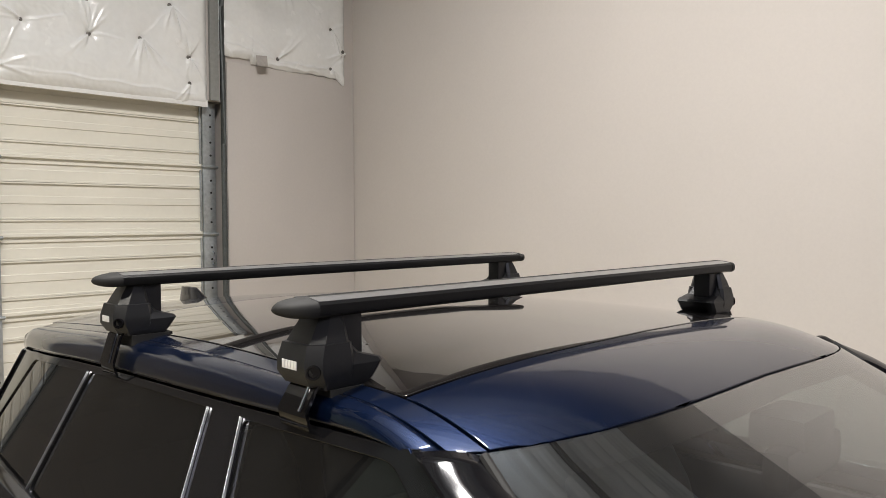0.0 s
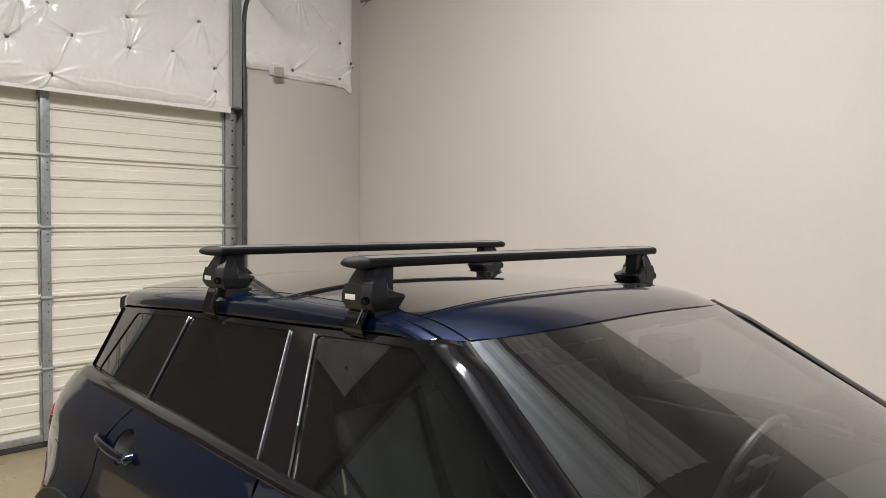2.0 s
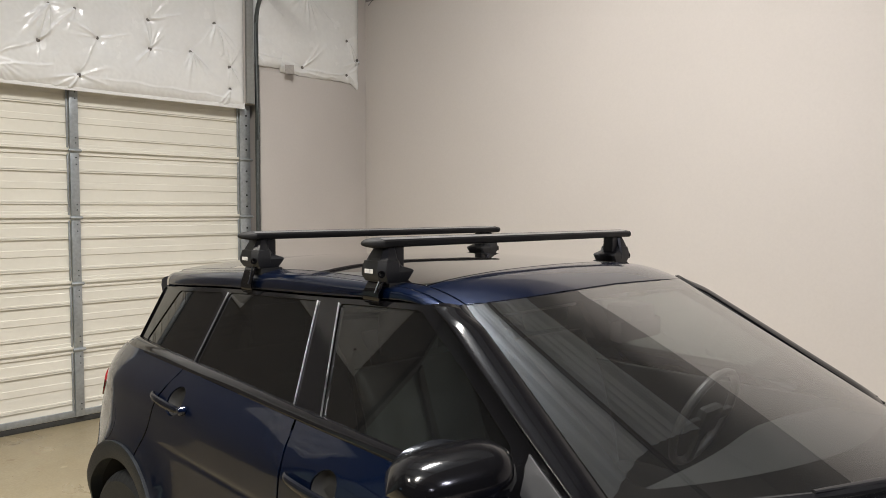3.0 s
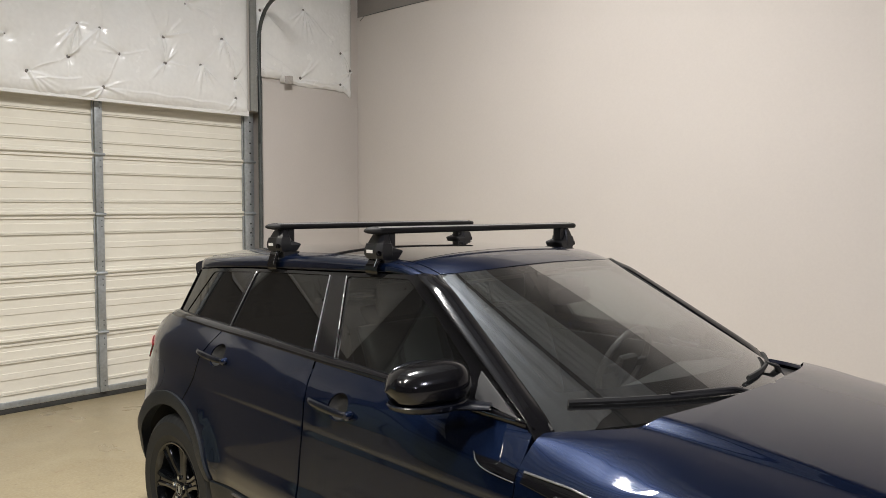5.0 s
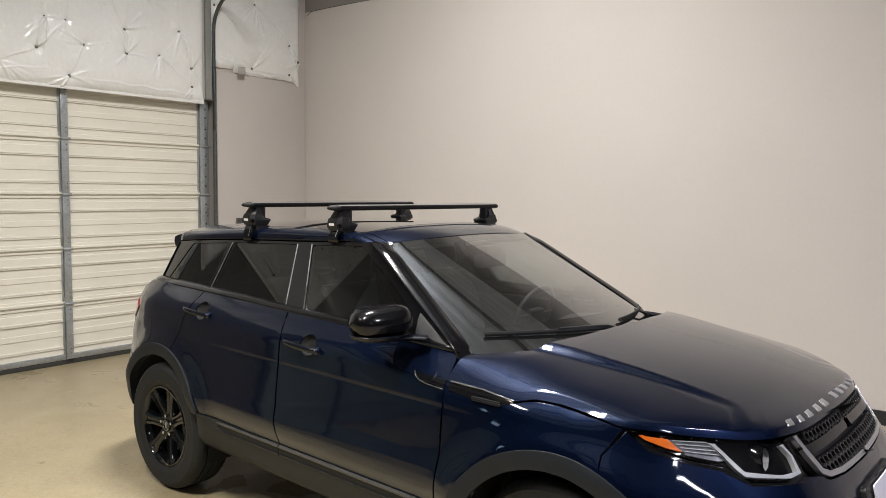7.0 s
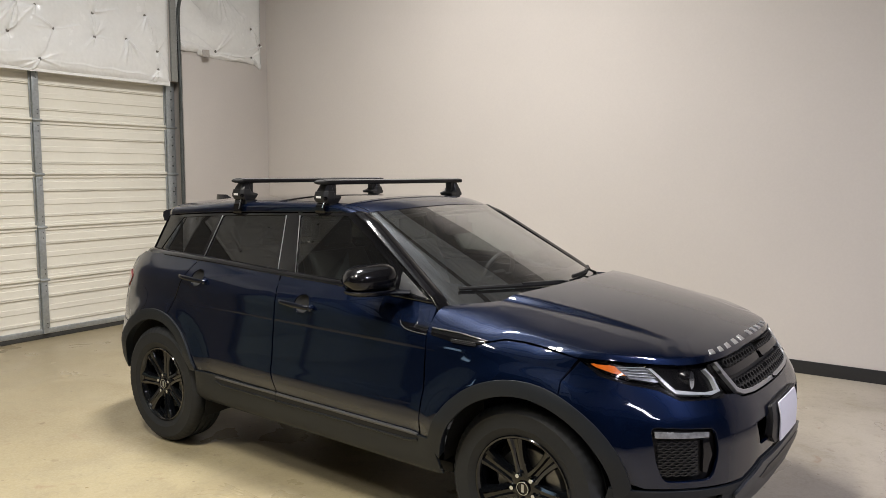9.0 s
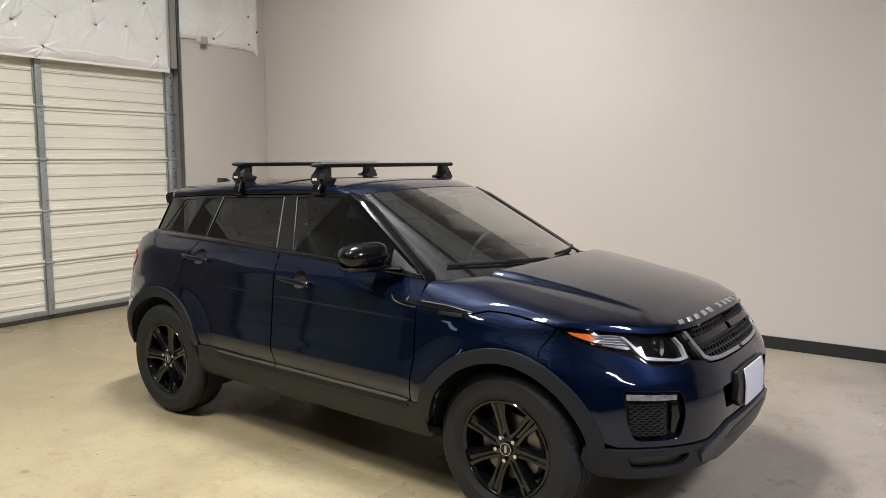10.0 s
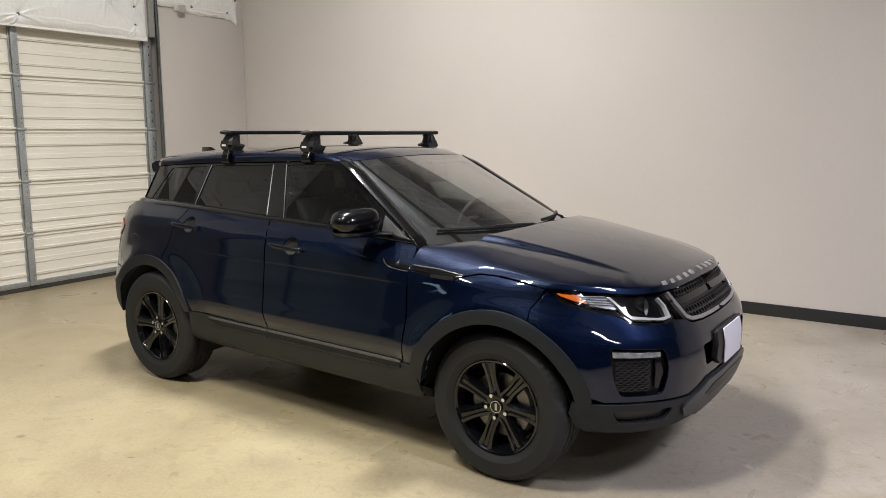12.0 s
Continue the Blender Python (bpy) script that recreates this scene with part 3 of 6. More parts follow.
structure(part("backdrop", box((0.02, 1.5, 2.4), (WX - 0.6, (GLASS_A + GLASS_B) / 2, 1.2 + GROUND)), glow("daylight_outside", (0.55, 0.78, 1.0), 4.0), None), "pale blue daylight outside the glazed door", "backdrop")
# the next bay's overhead door, its dimness put into the colour
BAY_A, BAY_B = -7.0, -3.86
bay = structure(new("door_3"), "closed overhead door of the next bay, coloured dim grey-green", "overhead door")
for k in range(5):
    bm = box((0.04, BAY_B - BAY_A, 0.545), (WX + 0.021, (BAY_A + BAY_B) / 2, 0.27 + 0.55 * k), 0.006)
    for z in (0.13, 0.40):
        box((0.016, BAY_B - BAY_A - 0.02, 0.05), (WX + 0.046, (BAY_A + BAY_B) / 2, z + 0.55 * k), 0.006, bm=bm)
    part("door_section", bm, M_BAY, bay)
for y in (BAY_A - 0.04, BAY_B + 0.04):
    part("track", box((0.09, 0.06, 4.6), (WX + 0.048, y, 2.3 + GROUND), 0.004), M_BEAM, bay)
part("door_stile", box((0.03, 0.06, 2.7), (WX + 0.072, BAY_B - 1.05, 1.35 + GROUND), 0.004), M_BEAM, bay)
bm = box((0.03, BAY_B - BAY_A, 2.0), (WX + 0.016, (BAY_A + BAY_B) / 2, 3.80), 0.01)
structure(part("wall_covering", bm, M_BAY, None), "green-grey sheeting over the next bay's door, coloured dim", "wall covering")
structure(part("beam", box((0.10, BAY_B - BAY_A - 0.02, 0.10), (WX + 0.085, (BAY_A + BAY_B) / 2, 3.86), 0.004), M_BEAM, None), "dark beam above the next bay's door", "beam")
bm = box((EX - WX + 0.6, WY - SY + 0.6, 0.15), ((EX + WX) / 2, (WY + SY) / 2, CEILING + 0.075))
structure(part("ceiling", bm, M_DECK, None), "unseen roof deck, coloured dark to dim reflections", "ceiling")
rings = []
for x in (WX, 1.5):
    rings.append([(x, y, CEILING - 0.03 - 0.05 * abs(math.sin((y - 1.2) * math.pi / 2.4)) - 0.05 * math.sin(y * 14.0 + 2.0 * math.sin(y * 3.1)) - 0.012 * math.sin(y * 41.0)) for y in np.linspace(SY, WY, 420).tolist()])
structure(part("roof_liner", loft(rings, close=False), M_CEILING, None), "white vinyl roof liner draped in long folds", "ceiling")
bm = box((EX - WX, 0.012, 0.114), ((EX + WX) / 2, WY - 0.006, 0.043), 0.003)
box((0.012, WY - 0.012 - DOOR_R - 0.1, 0.114), (WX + 0.006, (WY + DOOR_R) / 2 + 0.04, 0.043), 0.003, bm=bm)
structure(part("baseboard", bm, M_BASE, None), "black vinyl baseboard along the wall", "baseboard")


def joist(y):
    bm = box((EX - WX, 0.09, 0.02), ((EX + WX) / 2, y, CEILING - 0.06))
    box((EX - WX, 0.012, 0.3), ((EX + WX) / 2, y, CEILING - 0.18), bm=bm)
    box((EX - WX, 0.09, 0.02), ((EX + WX) / 2, y, CEILING - 0.33), bm=bm)
    return structure(part("beam", bm, M_BEAM, None), "painted steel roof beam under the ceiling", "beam")


for y in (-8.4, -6.0, -3.6, -1.2, 1.2):
    joist(y)


def ceiling_light(x, y, angle, tilt, gain, colour):
    ob = new("ceiling_light")
    turn = Matrix.Rotation(radians(tilt), 4, "X") @ Matrix.Rotation(radians(angle), 4, "Z")
    up = turn.inverted() @ Vector((0, 0, CEILING - LAMP_Z - 0.06))
    part("housing", box((1.26, 0.34, 0.07), (0, 0, 0.035), 0.012), M_HOUSING, ob)
    for s in (-0.09, 0.09):
        part("diffuser", box((1.2, 0.11, 0.02), (0, s, -0.006), 0.004), M_LAMP, ob, "glowing white diffuser")
    for s in (-0.5, 0.5):
        part("hanger", tube([(s, 0, 0.06), (s + up.x, up.y, 0.06 + up.z)], 0.004, 6), M_GALV, ob)
    ob.matrix_world = TURN @ Matrix.Translation((x, y, LAMP_Z)) @ turn
    lamp = bpy.data.lights.new("ceiling_lamp", "AREA")
    lamp.shape, lamp.size, lamp.size_y, lamp.energy, lamp.color = "RECTANGLE", 1.2, 0.11, POWER * gain / 2, colour
    lamp.spread = radians(150)
    for s in (-0.09, 0.09):
        source = new("ceiling_lamp", lamp)
        source.matrix_world = TURN @ Matrix.Translation((x, y, LAMP_Z)) @ turn @ Matrix.Translation((0, s, -0.03))
    # added up-light, no known source; brightens the liner that the windscreen mirrors
    upward = bpy.data.lights.new("ceiling_lamp", "AREA")
    upward.shape, upward.size, upward.size_y, upward.energy, upward.color = "RECTANGLE", 1.2, 0.3, POWER * 0.072 * gain ** 2, colour
    source = new("ceiling_lamp", upward)
    source.matrix_world = TURN @ Matrix.Translation((x, y, LAMP_Z)) @ turn @ Matrix.Translation((0, 0, 0.09)) @ Matrix.Rotation(math.pi, 4, "X")
    return tagged(ob, "slim white ceiling light hung from the roof, switched on", "ceiling light", "ceiling lights")


for row in LAMPS:
    ceiling_light(*row)


# the overhead door: ribbed sections between steel stiles
def overhead_door():
    door = tagged(new("door_1"), "closed cream ribbed steel overhead door in five sections", "overhead door", kind="structure")
    face = -4.93
    levels = [0.03, 0.593, 1.134, 1.669, 2.212, 2.735]
    prof = [(0, 0.0), (0.028, 0.0), (0.03, 0.012), (0.062, 0.012), (0.07, 0.0), (0.135, 0.0), (0.142, 0.006), (0.268, 0.006), (0.272, 0.016), (0.294, 0.016), (0.298, 0.004), (0.30, 0.004),
            (0.30, 0.014), (0.318, 0.014), (0.322, 0.0), (0.47, 0.0), (0.476, 0.006), (0.57, 0.006), (0.576, 0.0), (0.745, 0.0), (0.749, 0.014), (0.77, 0.014), (0.772, 0.003), (0.774, 0.003),
            (0.774, 0.015), (0.795, 0.015), (0.80, 0.004), (0.90, 0.004), (0.905, 0.012), (0.945, 0.012), (0.955, 0.022), (0.992, 0.022), (0.994, 0.0), (1.0, 0.0)]
    for k in range(5):
        z0, tall = levels[k], levels[k + 1] - levels[k]
        rings = [[(face + d, y, z0 + (1 - s) * tall) for s, d in prof] + [(face - 0.035, y, z0), (face - 0.035, y, z0 + tall)] for y in (DOOR_L, DOOR_R)]
        part("door_section", loft(rings), M_DOOR, door, sharp=20)
    for y, w in ((0.275, 0.068), (DOOR_R - 0.055, 0.11), (DOOR_L + 0.055, 0.11)):
        for k in range(5):
            z0, tall = levels[k], levels[k + 1] - levels[k]
            bm = box((0.03, w, tall - 0.02), (face + 0.032, y, z0 + tall / 2), 0.004)
            box((0.012, 0.012, tall - 0.05), (face + 0.02, y - w / 2 - 0.012, z0 + tall / 2), 0.002, bm=bm)
            stile = part("stile", bm, M_GALV, door, "galvanised steel stile")
            for q in (0.12, 0.2, 0.8, 0.9) if w < 0.07 else (0.18, 0.38, 0.62, 0.8):
                r = 0.005 if w < 0.07 else 0.009
                # raised black discs paint the shade in the bolt holes
                part("bolt_hole", lathe([(0.0005, 0.003), (r, 0.003), (r, 0.0)], 10, "X", (face + 0.047, y + 0.01, z0 + tall * q)), M_HOLE, stile)
            if k:
                bm = box((0.012, w + 0.03, 0.028), (face + 0.05, y, z0), 0.003)
                bmesh.ops.create_cone(bm, cap_ends=True, segments=12, radius1=0.009, radius2=0.009, depth=w + 0.03,
                                      matrix=Matrix.Translation((face + 0.056, y, z0)) @ Matrix.Rotation(radians(90), 4, "X"))
                part("hinge", bm, M_GALV, door, "galvanised hinge")
    part("lock_handle", tube([(face + 0.05, DOOR_R - 0.04, 1.42), (face + 0.075, DOOR_R - 0.04, 1.43), (face + 0.075, DOOR_R - 0.04, 1.52), (face + 0.05, DOOR_R - 0.04, 1.53)], 0.005, 8), M_CHROME, door)
    part("bottom_seal", box((0.05, DOOR_R - DOOR_L, 0.054), (face - 0.005, (DOOR_L + DOOR_R) / 2, 0.013), 0.008), M_SEAL, door, "black rubber seal")
    part("bottom_bar", box((0.03, DOOR_R - DOOR_L, 0.05), (face + 0.012, (DOOR_L + DOOR_R) / 2, 0.062), 0.004), M_GALV, door, "grey steel bottom bar")
    for y, s in ((DOOR_R + 0.005, 1), (DOOR_L - 0.005, -1)):
        bend = [(face + 0.13, y + s * 0.02, z) for z in (0.02, 1.2, 2.4, 3.5)]
        bend += [(face + 0.13 + 0.38 * (1 - math.cos(a)), y + s * 0.02, 3.5 + 0.38 * math.sin(a)) for a in [q * math.pi / 16 for q in range(1, 9)]]
        bend += [(face + 1.0, y + s * 0.02, 3.88)]
        part("track", tube(bend, 0.02, 8), M_TRACK, door, "dark steel roller track")
        part("jamb_angle", box((0.03, 0.075, 1.6), (face + 0.12, y - s * 0.05, 3.54), 0.003), M_ANGLE, door, "grey painted jamb angle")
        part("jamb_flange", box((0.012, 0.03, 4.2), (WX + 0.008, y + s * 0.045, 2.1), 0.002), M_TRACK, door, "galvanised jamb flange")
    door.matrix_world = TURN
    return door


overhead_door()


# vinyl-faced insulation blankets, pinned to the wall so that the film puckers at every pin
def steps(lo, hi, fine_lo, fine_hi, fine, coarse):
    """Grid lines from lo to hi, close together between fine_lo and fine_hi."""
    out = [lo]
    while out[-1] < hi - 1e-6:
        out.append(min(hi, out[-1] + (fine if fine_lo <= out[-1] < fine_hi else coarse)))
    return np.array(out)


def blanket(y0, y1, z0, z1, pins, folds, label, hem, sag=0.0, view=-1.7):
    ob = new("insulation_blanket")
    rnd = random.Random(len(pins) * 7 + 3)
    ys, zs = steps(y0, y1, view, 9, 0.0075, 0.05), steps(z0, z1, z0, 3.95, 0.0075, 0.06)
    Y, Z = np.meshgrid(ys, zs, indexing="ij")
    D = 0.012 * np.sin(Y * 2.3 + 0.8) * np.sin(Z * 2.9 + 0.3) + 0.004 * np.sin(Y * 7.1 + 2 * np.sin(Z * 3.0)) * np.sin(Z * 6.3 + Y)
    puff = np.ones_like(Y)
    ridge = np.zeros_like(Y)
    for py, pz in pins:
        R = np.hypot(Y - py, Z - pz)
        T = np.arctan2(Z - pz, Y - py)
        puff *= 1 - 0.55 * np.exp(-R / 0.11) - 0.35 * np.exp(-R / 0.02)
        for _ in range(rnd.choice((1, 2))):
            way = rnd.choice((rnd.uniform(-2.2, -0.4), rnd.uniform(-3.1, 3.1)))
            for k in range(rnd.randint(3, 6)):
                angle = way + (k - 2) * rnd.uniform(0.12, 0.26)
                far = rnd.uniform(0.08, 0.30)
                along, across = R * np.cos(T - angle), R * np.sin(T - angle)
                width = 0.0045 + 0.05 * np.clip(along, 0, 1)
                ridge += rnd.uniform(0.008, 0.018) * np.exp(-(across / width) ** 2) * np.exp(-(np.clip(along, 0, 9) / far) ** 2) * (along > 0) * np.clip(R / 0.018, 0, 1)
    for (ay, az), (by, bz), high in folds:
        long = math.hypot(by - ay, bz - az)
        along = ((Y - ay) * (by - ay) + (Z - az) * (bz - az)) / long
        across = ((Y - ay) * (bz - az) - (Z - az) * (by - ay)) / long + 0.006 * np.sin(along * 19 + ay * 7)
        ridge += high * np.exp(-(across / 0.007) ** 2) * np.clip(along / 0.03, 0, 1) * np.clip((long - along) / 0.03, 0, 1)
        D += high * 0.8 * np.tanh(across / 0.015) * np.exp(-(across / 0.06) ** 2) * (along > 0) * (along < long)
    rim = np.minimum(np.minimum(Y - y0, y1 - Y), (Z - z0) * 0.45 + 0.006)
    D = (0.072 + D) * puff * (1 - np.exp(-np.clip(rim, 0, 9) / 0.04)) + ridge
    D += 0.0009 * np.sin(Y * 61 + 3 * np.sin(Z * 37)) * np.sin(Z * 53 + 2 * np.sin(Y * 41))
    D += hem * np.exp(-((Z - z0 - 0.05) / 0.035) ** 2) * (1 + 0.6 * np.sin(Y * 23 + 2 * np.sin(Y * 9)))
    low = (1 - (Z - z0) / (z1 - z0)) ** 12
    drop = sag * low * (0.2 * np.sin(Y * 11 + 1.3) + 0.1 * np.sin(Y * 43) - 1.6 * np.exp(-((Y - y1 + 0.03) / 0.05) ** 2) + 1.4 * (Y < 2.2) * (sag > 0.01))
    V = np.stack([WX + np.clip(D, 0.004, 1), Y, Z + drop], axis=2).reshape(-1, 3)
    n = len(zs)
    faces = [(i * n + j, (i + 1) * n + j, (i + 1) * n + j + 1, i * n + j + 1) for i in range(len(ys) - 1) for j in range(n - 1)]
    ob_facing = link("facing", V.tolist(), faces, M_VINYL, ob, "crinkled white vinyl facing")
    s = ob_facing.modifiers.new("thickness", "SOLIDIFY")
    s.thickness, s.offset = 0.004, -1
    if sag < 0.01:
        part("header_strip", box((0.012, y1 - y0, 0.055), (WX + 0.012, (y0 + y1) / 2, z0 + 0.01), 0.003), M_VINYL, ob, "flat white strip along the lower edge")
    for y, z in pins:
        x = V[np.argmin((V[:, 1] - y) ** 2 + (V[:, 2] - z) ** 2)][0]
        part("washer", lathe([(0.0005, 0.008), (0.011, 0.008), (0.017, 0.004), (0.017, 0.0)], 12, "X", (x + 0.004, y, z)), M_WASHER, ob)
    ob.matrix_world = TURN
    return tagged(ob, label, "insulation")


PINS = [(0.075, 3.328), (0.273, 3.328), (-0.007, 3.036), (0.442, 3.124), (0.87, 3.347), (0.877, 3.102), (1.252, 3.133), (1.486, 3.421), (1.635, 3.051), (-0.337, 2.871), (0.291, 2.807), (1.646, 2.851),
        (-0.5, 3.15), (-0.9, 3.4), (-1.1, 2.95), (-1.6, 3.2), (0.5, 3.65), (1.1, 3.7), (-0.3, 3.7)] + [(-3.2 + (k % 3) * 0.6 + 0.2 * math.sin(k * 7.0), 3.0 + (k // 3) * 0.5 + 0.15 * math.sin(k * 3.3)) for k in range(18)]
FOLDS = [((0.075, 3.328), (0.09, 3.18), 0.006), ((0.075, 3.328), (0.20, 3.34), 0.005), ((-0.007, 3.036), (-0.337, 2.871), 0.007), ((-0.007, 3.036), (-0.02, 2.86), 0.006), ((0.442, 3.124), (0.72, 3.19), 0.006), ((0.442, 3.124), (0.291, 2.83), 0.008),
         ((0.87, 3.347), (0.877, 3.12), 0.008), ((0.87, 3.347), (1.15, 3.44), 0.006), ((0.877, 3.102), (1.12, 3.10), 0.006), ((1.252, 3.133), (1.486, 3.40), 0.004), ((1.486, 3.421), (1.56, 3.14), 0.008), ((1.635, 3.051), (1.70, 2.86), 0.006),
         ((0.87, 3.347), (0.62, 3.75), 0.004), ((1.486, 3.421), (1.44, 3.85), 0.005), ((0.30, 3.33), (0.27, 3.75), 0.005), ((-0.4, 2.80), (0.1, 2.86), 0.006), ((0.5, 2.80), (1.70, 2.77), 0.005)]
blanket(-2.0, 1.80, 2.70, 6.3, [p for p in PINS if p[0] > -1.9], FOLDS, "white quilted vinyl insulation pinned above the overhead door", 0.002)
blanket(-3.36, -2.04, 3.22, 6.3, [(-3.15 + (k % 3) * 0.45 + 0.12 * math.sin(k * 7.0), 3.38 + (k // 3) * 0.42 + 0.12 * math.sin(k * 3.3)) for k in range(15)], [], "white quilted vinyl insulation pinned high on the darkened wall", 0.004, view=-9)
blanket(1.91, 3.20, 3.075, 6.3, [(2.46, 3.16), (3.033, 3.51), (3.031, 3.153), (3.17, 3.33), (1.93, 3.38), (1.93, 3.20), (2.5, 3.9), (1.95, 3.8)],
        [((1.93, 3.38), (2.42, 3.17), 0.006), ((1.93, 3.20), (2.46, 3.15), 0.008), ((2.46, 3.145), (3.03, 3.135), 0.010), ((3.033, 3.51), (3.19, 3.6), 0.006), ((3.031, 3.153), (3.19, 3.30), 0.008), ((2.5, 3.9), (2.9, 3.6), 0.004), ((1.95, 3.8), (2.2, 3.6), 0.006), ((2.35, 3.11), (2.9, 3.10), 0.008)],
        "white vinyl insulation blanket with a ragged edge beside the track", 0.005, 0.03)
structure(part("wall_panel", box((0.012, WY - 0.012 - DOOR_R - 0.075, 2.97), (WX + 0.006, (WY + DOOR_R + 0.063) / 2, 1.585), 0.002), M_PANEL, None), "grey-beige painted panel beside the overhead door", "wall panel")
# tab of the wall panel, set proud of the blanket
ob = part("panel_tab", box((0.004, 0.105, 0.085), (0, 0, 0), 0.001), M_TAB, None)
ob.matrix_world = TURN @ Matrix.Translation((WX + 0.096, 2.255, 3.105)) @ Matrix.Rotation(radians(5), 4, "X")
tagged(ob, "grey-beige tab of the wall panel over the insulation's lower edge", "tape")
cable = [(WX + 0.05, WY - 0.003, 3.93)] + [(WX + 0.12 + k * 0.4, WY - 0.003, 3.97 + 0.006 * math.sin(k * 1.3)) for k in range(30)]
ob = part("wall_cable", tube(cable, 0.0032, 6), M_TRACK, None)
ob.matrix_world = TURN
tagged(ob, "thin dark cable run high along the beige wall", "cable")

# ---- the car ----
car = tagged(new("car"), "dark blue compact SUV with black wheels parked on concrete", "car")
X = at_x
ZS = pchip([(0, 0.93), (0.46, 0.926), (0.63, 0.926), (0.92, 0.942), (1.143, 0.96), (1.214, 0.961), (1.30, 0.976), (1.39, 0.990), (1.48, 0.999), (1.557, 1.0), (1.64, 0.983), (1.70, 0.975), (1.84, 0.979), (1.98, 0.998)])


def arc(cx, cz, r, a, b, n=22):
    """Points of a wheel arch, as run and height."""
    return [(X(cx + r * math.cos(radians(a + (b - a) * k / n))), cz + r * math.sin(radians(a + (b - a) * k / n))) for k in range(n + 1)]


def belt_line(a, b, drop=0.0, n=14):
    return [(X(a + (b - a) * k / n), belt(a + (b - a) * k / n) - drop) for k in range(n + 1)]


R_OUT, R_IN = 0.465, 0.415
SWAGE = [0.53 + 0.0105 * k for k in range(18)]
CREASE = [0.872, 0.883, 0.890, 0.897, 0.904, 0.911, 0.920, 0.932]
SIDES = ((False, ""), (True, ""))


def cup_line(x, z, k=1.0):
    """Outline of the cup behind a door handle."""
    return [(X(x + 0.052 * k * math.cos(a)), z + 0.045 * k * math.sin(a)) for a in [q * math.pi / 12 for q in range(24)]]


CUPS = ((-0.985, 1.066), (-0.048, 1.016))
for flip, _ in SIDES:
    # doors
    front_door = skin("front_door", [(X(-0.25), 0.79), (X(-0.238), 0.64), (X(-0.205), 0.512), (X(0.805), 0.502), (X(0.812), 0.74), (X(0.803), 0.99), (X(0.796), 1.03), (X(0.778), 1.086)] + belt_line(0.75, -0.30, 0.004) + [(X(-0.256), 1.02)],
                      wall, M_PAINT, car, flip=flip, rows=CREASE + SWAGE, gap=0.004, holes=(cup_line(*CUPS[1]),))
    rear_door = skin("rear_door", [(X(-0.205), 0.512), (X(-0.238), 0.64), (X(-0.25), 0.79), (X(-0.256), 1.02)] + belt_line(-0.30, -1.06, 0.004) + [(X(-1.13), 1.042), (X(-1.172), 0.936), (X(-1.225), 0.825)]
                     + arc(*RA, R_OUT, 73, 20), wall, M_PAINT, car, flip=flip, rows=CREASE + SWAGE, gap=0.004, holes=(cup_line(*CUPS[0]),))
    # front wing, rear quarter
    skin("front_wing", [(X(0.812), 0.74), (X(0.805), 0.502)] + arc(*FA, R_OUT, 163, 68) + [(1.279, 0.867), (1.214, 0.957)]
         + [(u, ZS(u) - 0.004) for u in (1.3, 1.39, 1.47, 1.52, 1.557, 1.6, 1.64, 1.7, 1.84)] + [(X(0.797), 0.998)], wall, M_PAINT, car, flip=flip, rows=CREASE)
    skin("rear_quarter", belt_line(-1.06, -1.72, 0.004) + [(X(-1.80), 1.13), (4.6, 1.04), (4.6, 0.93), (4.66, 0.74), (4.6, 0.715)] + arc(*RA, R_OUT, 130, 73) + [(X(-1.225), 0.825), (X(-1.172), 0.936), (X(-1.13), 1.042)],
         wall, M_PAINT, car, flip=flip)
    skin("tail_lamp", rounded([(4.50, 1.012), (4.62, 1.046), (4.95, 1.0), (4.93, 0.91), (4.60, 0.925)], 0.012), wall, M_RED, car, flip=flip, off=0.006, label="red tail lamp")
    # grey cladding
    skin("sill", [(X(-0.915), 0.524), (X(-0.97), 0.36), (X(-0.9), 0.3), (X(0.8), 0.3), (X(0.91), 0.33), (X(0.875), 0.505), (X(-0.205), 0.512)], wall, M_CLAD, car, flip=flip, off=0.008, h=0.03, label="grey plastic sill cladding")
    for a, b in ((-0.74, -0.209), (-0.201, 0.79)):
        rib, slot, lip = [], [], []
        for k in range(25):
            q = k / 24
            x = a + (b - a) * q
            thin = min(1.0, 0.25 + q * 8 * (a < -0.5) + 9 * (a > -0.5), 0.25 + (1 - q) * 12 * (b > 0) + 9 * (b < 0))

            def spot(z, off):
                p = Vector(wall(X(x), z))
                return (p.x, p.y - off, p.z)
            rib.append([spot(0.504 + (z - 0.504) * min(1.0, 0.3 + thin), o) for z, o in ((0.511, 0.0), (0.510, 0.009), (0.507, 0.012), (0.500, 0.0135), (0.4965, 0.012), (0.495, 0.0))])
            slot.append([spot(0.4945 - h * thin, o) for h, o in ((0.0, 0.004), (0.0, 0.0095), (0.026, 0.0095), (0.026, 0.004))])
            lip.append([spot(0.468 + (1 - thin) * 0.022 - h, o) for h, o in ((0.0, 0.006), (0.0, 0.013), (0.003, 0.0155), (0.012, 0.0125), (0.016, 0.006))])
        part("sill_rib", loft(rib), M_RIB, car, "grey rib along the sill, lightened as if catching light", flip=flip)
        # proud black strip paints the shade of a slot
        part("sill_slot", loft(slot), M_HOLE, car, "black strip along the sill, painting a shaded slot", flip=flip)
        part("sill_lip", loft(lip), M_CLAD, car, "rounded lower lip of the slot", flip=flip)
    for c, a, b in ((FA, 163, 12), (RA, 166, 20)):
        band = arc(*c, R_OUT + 0.004, a, b, 40)
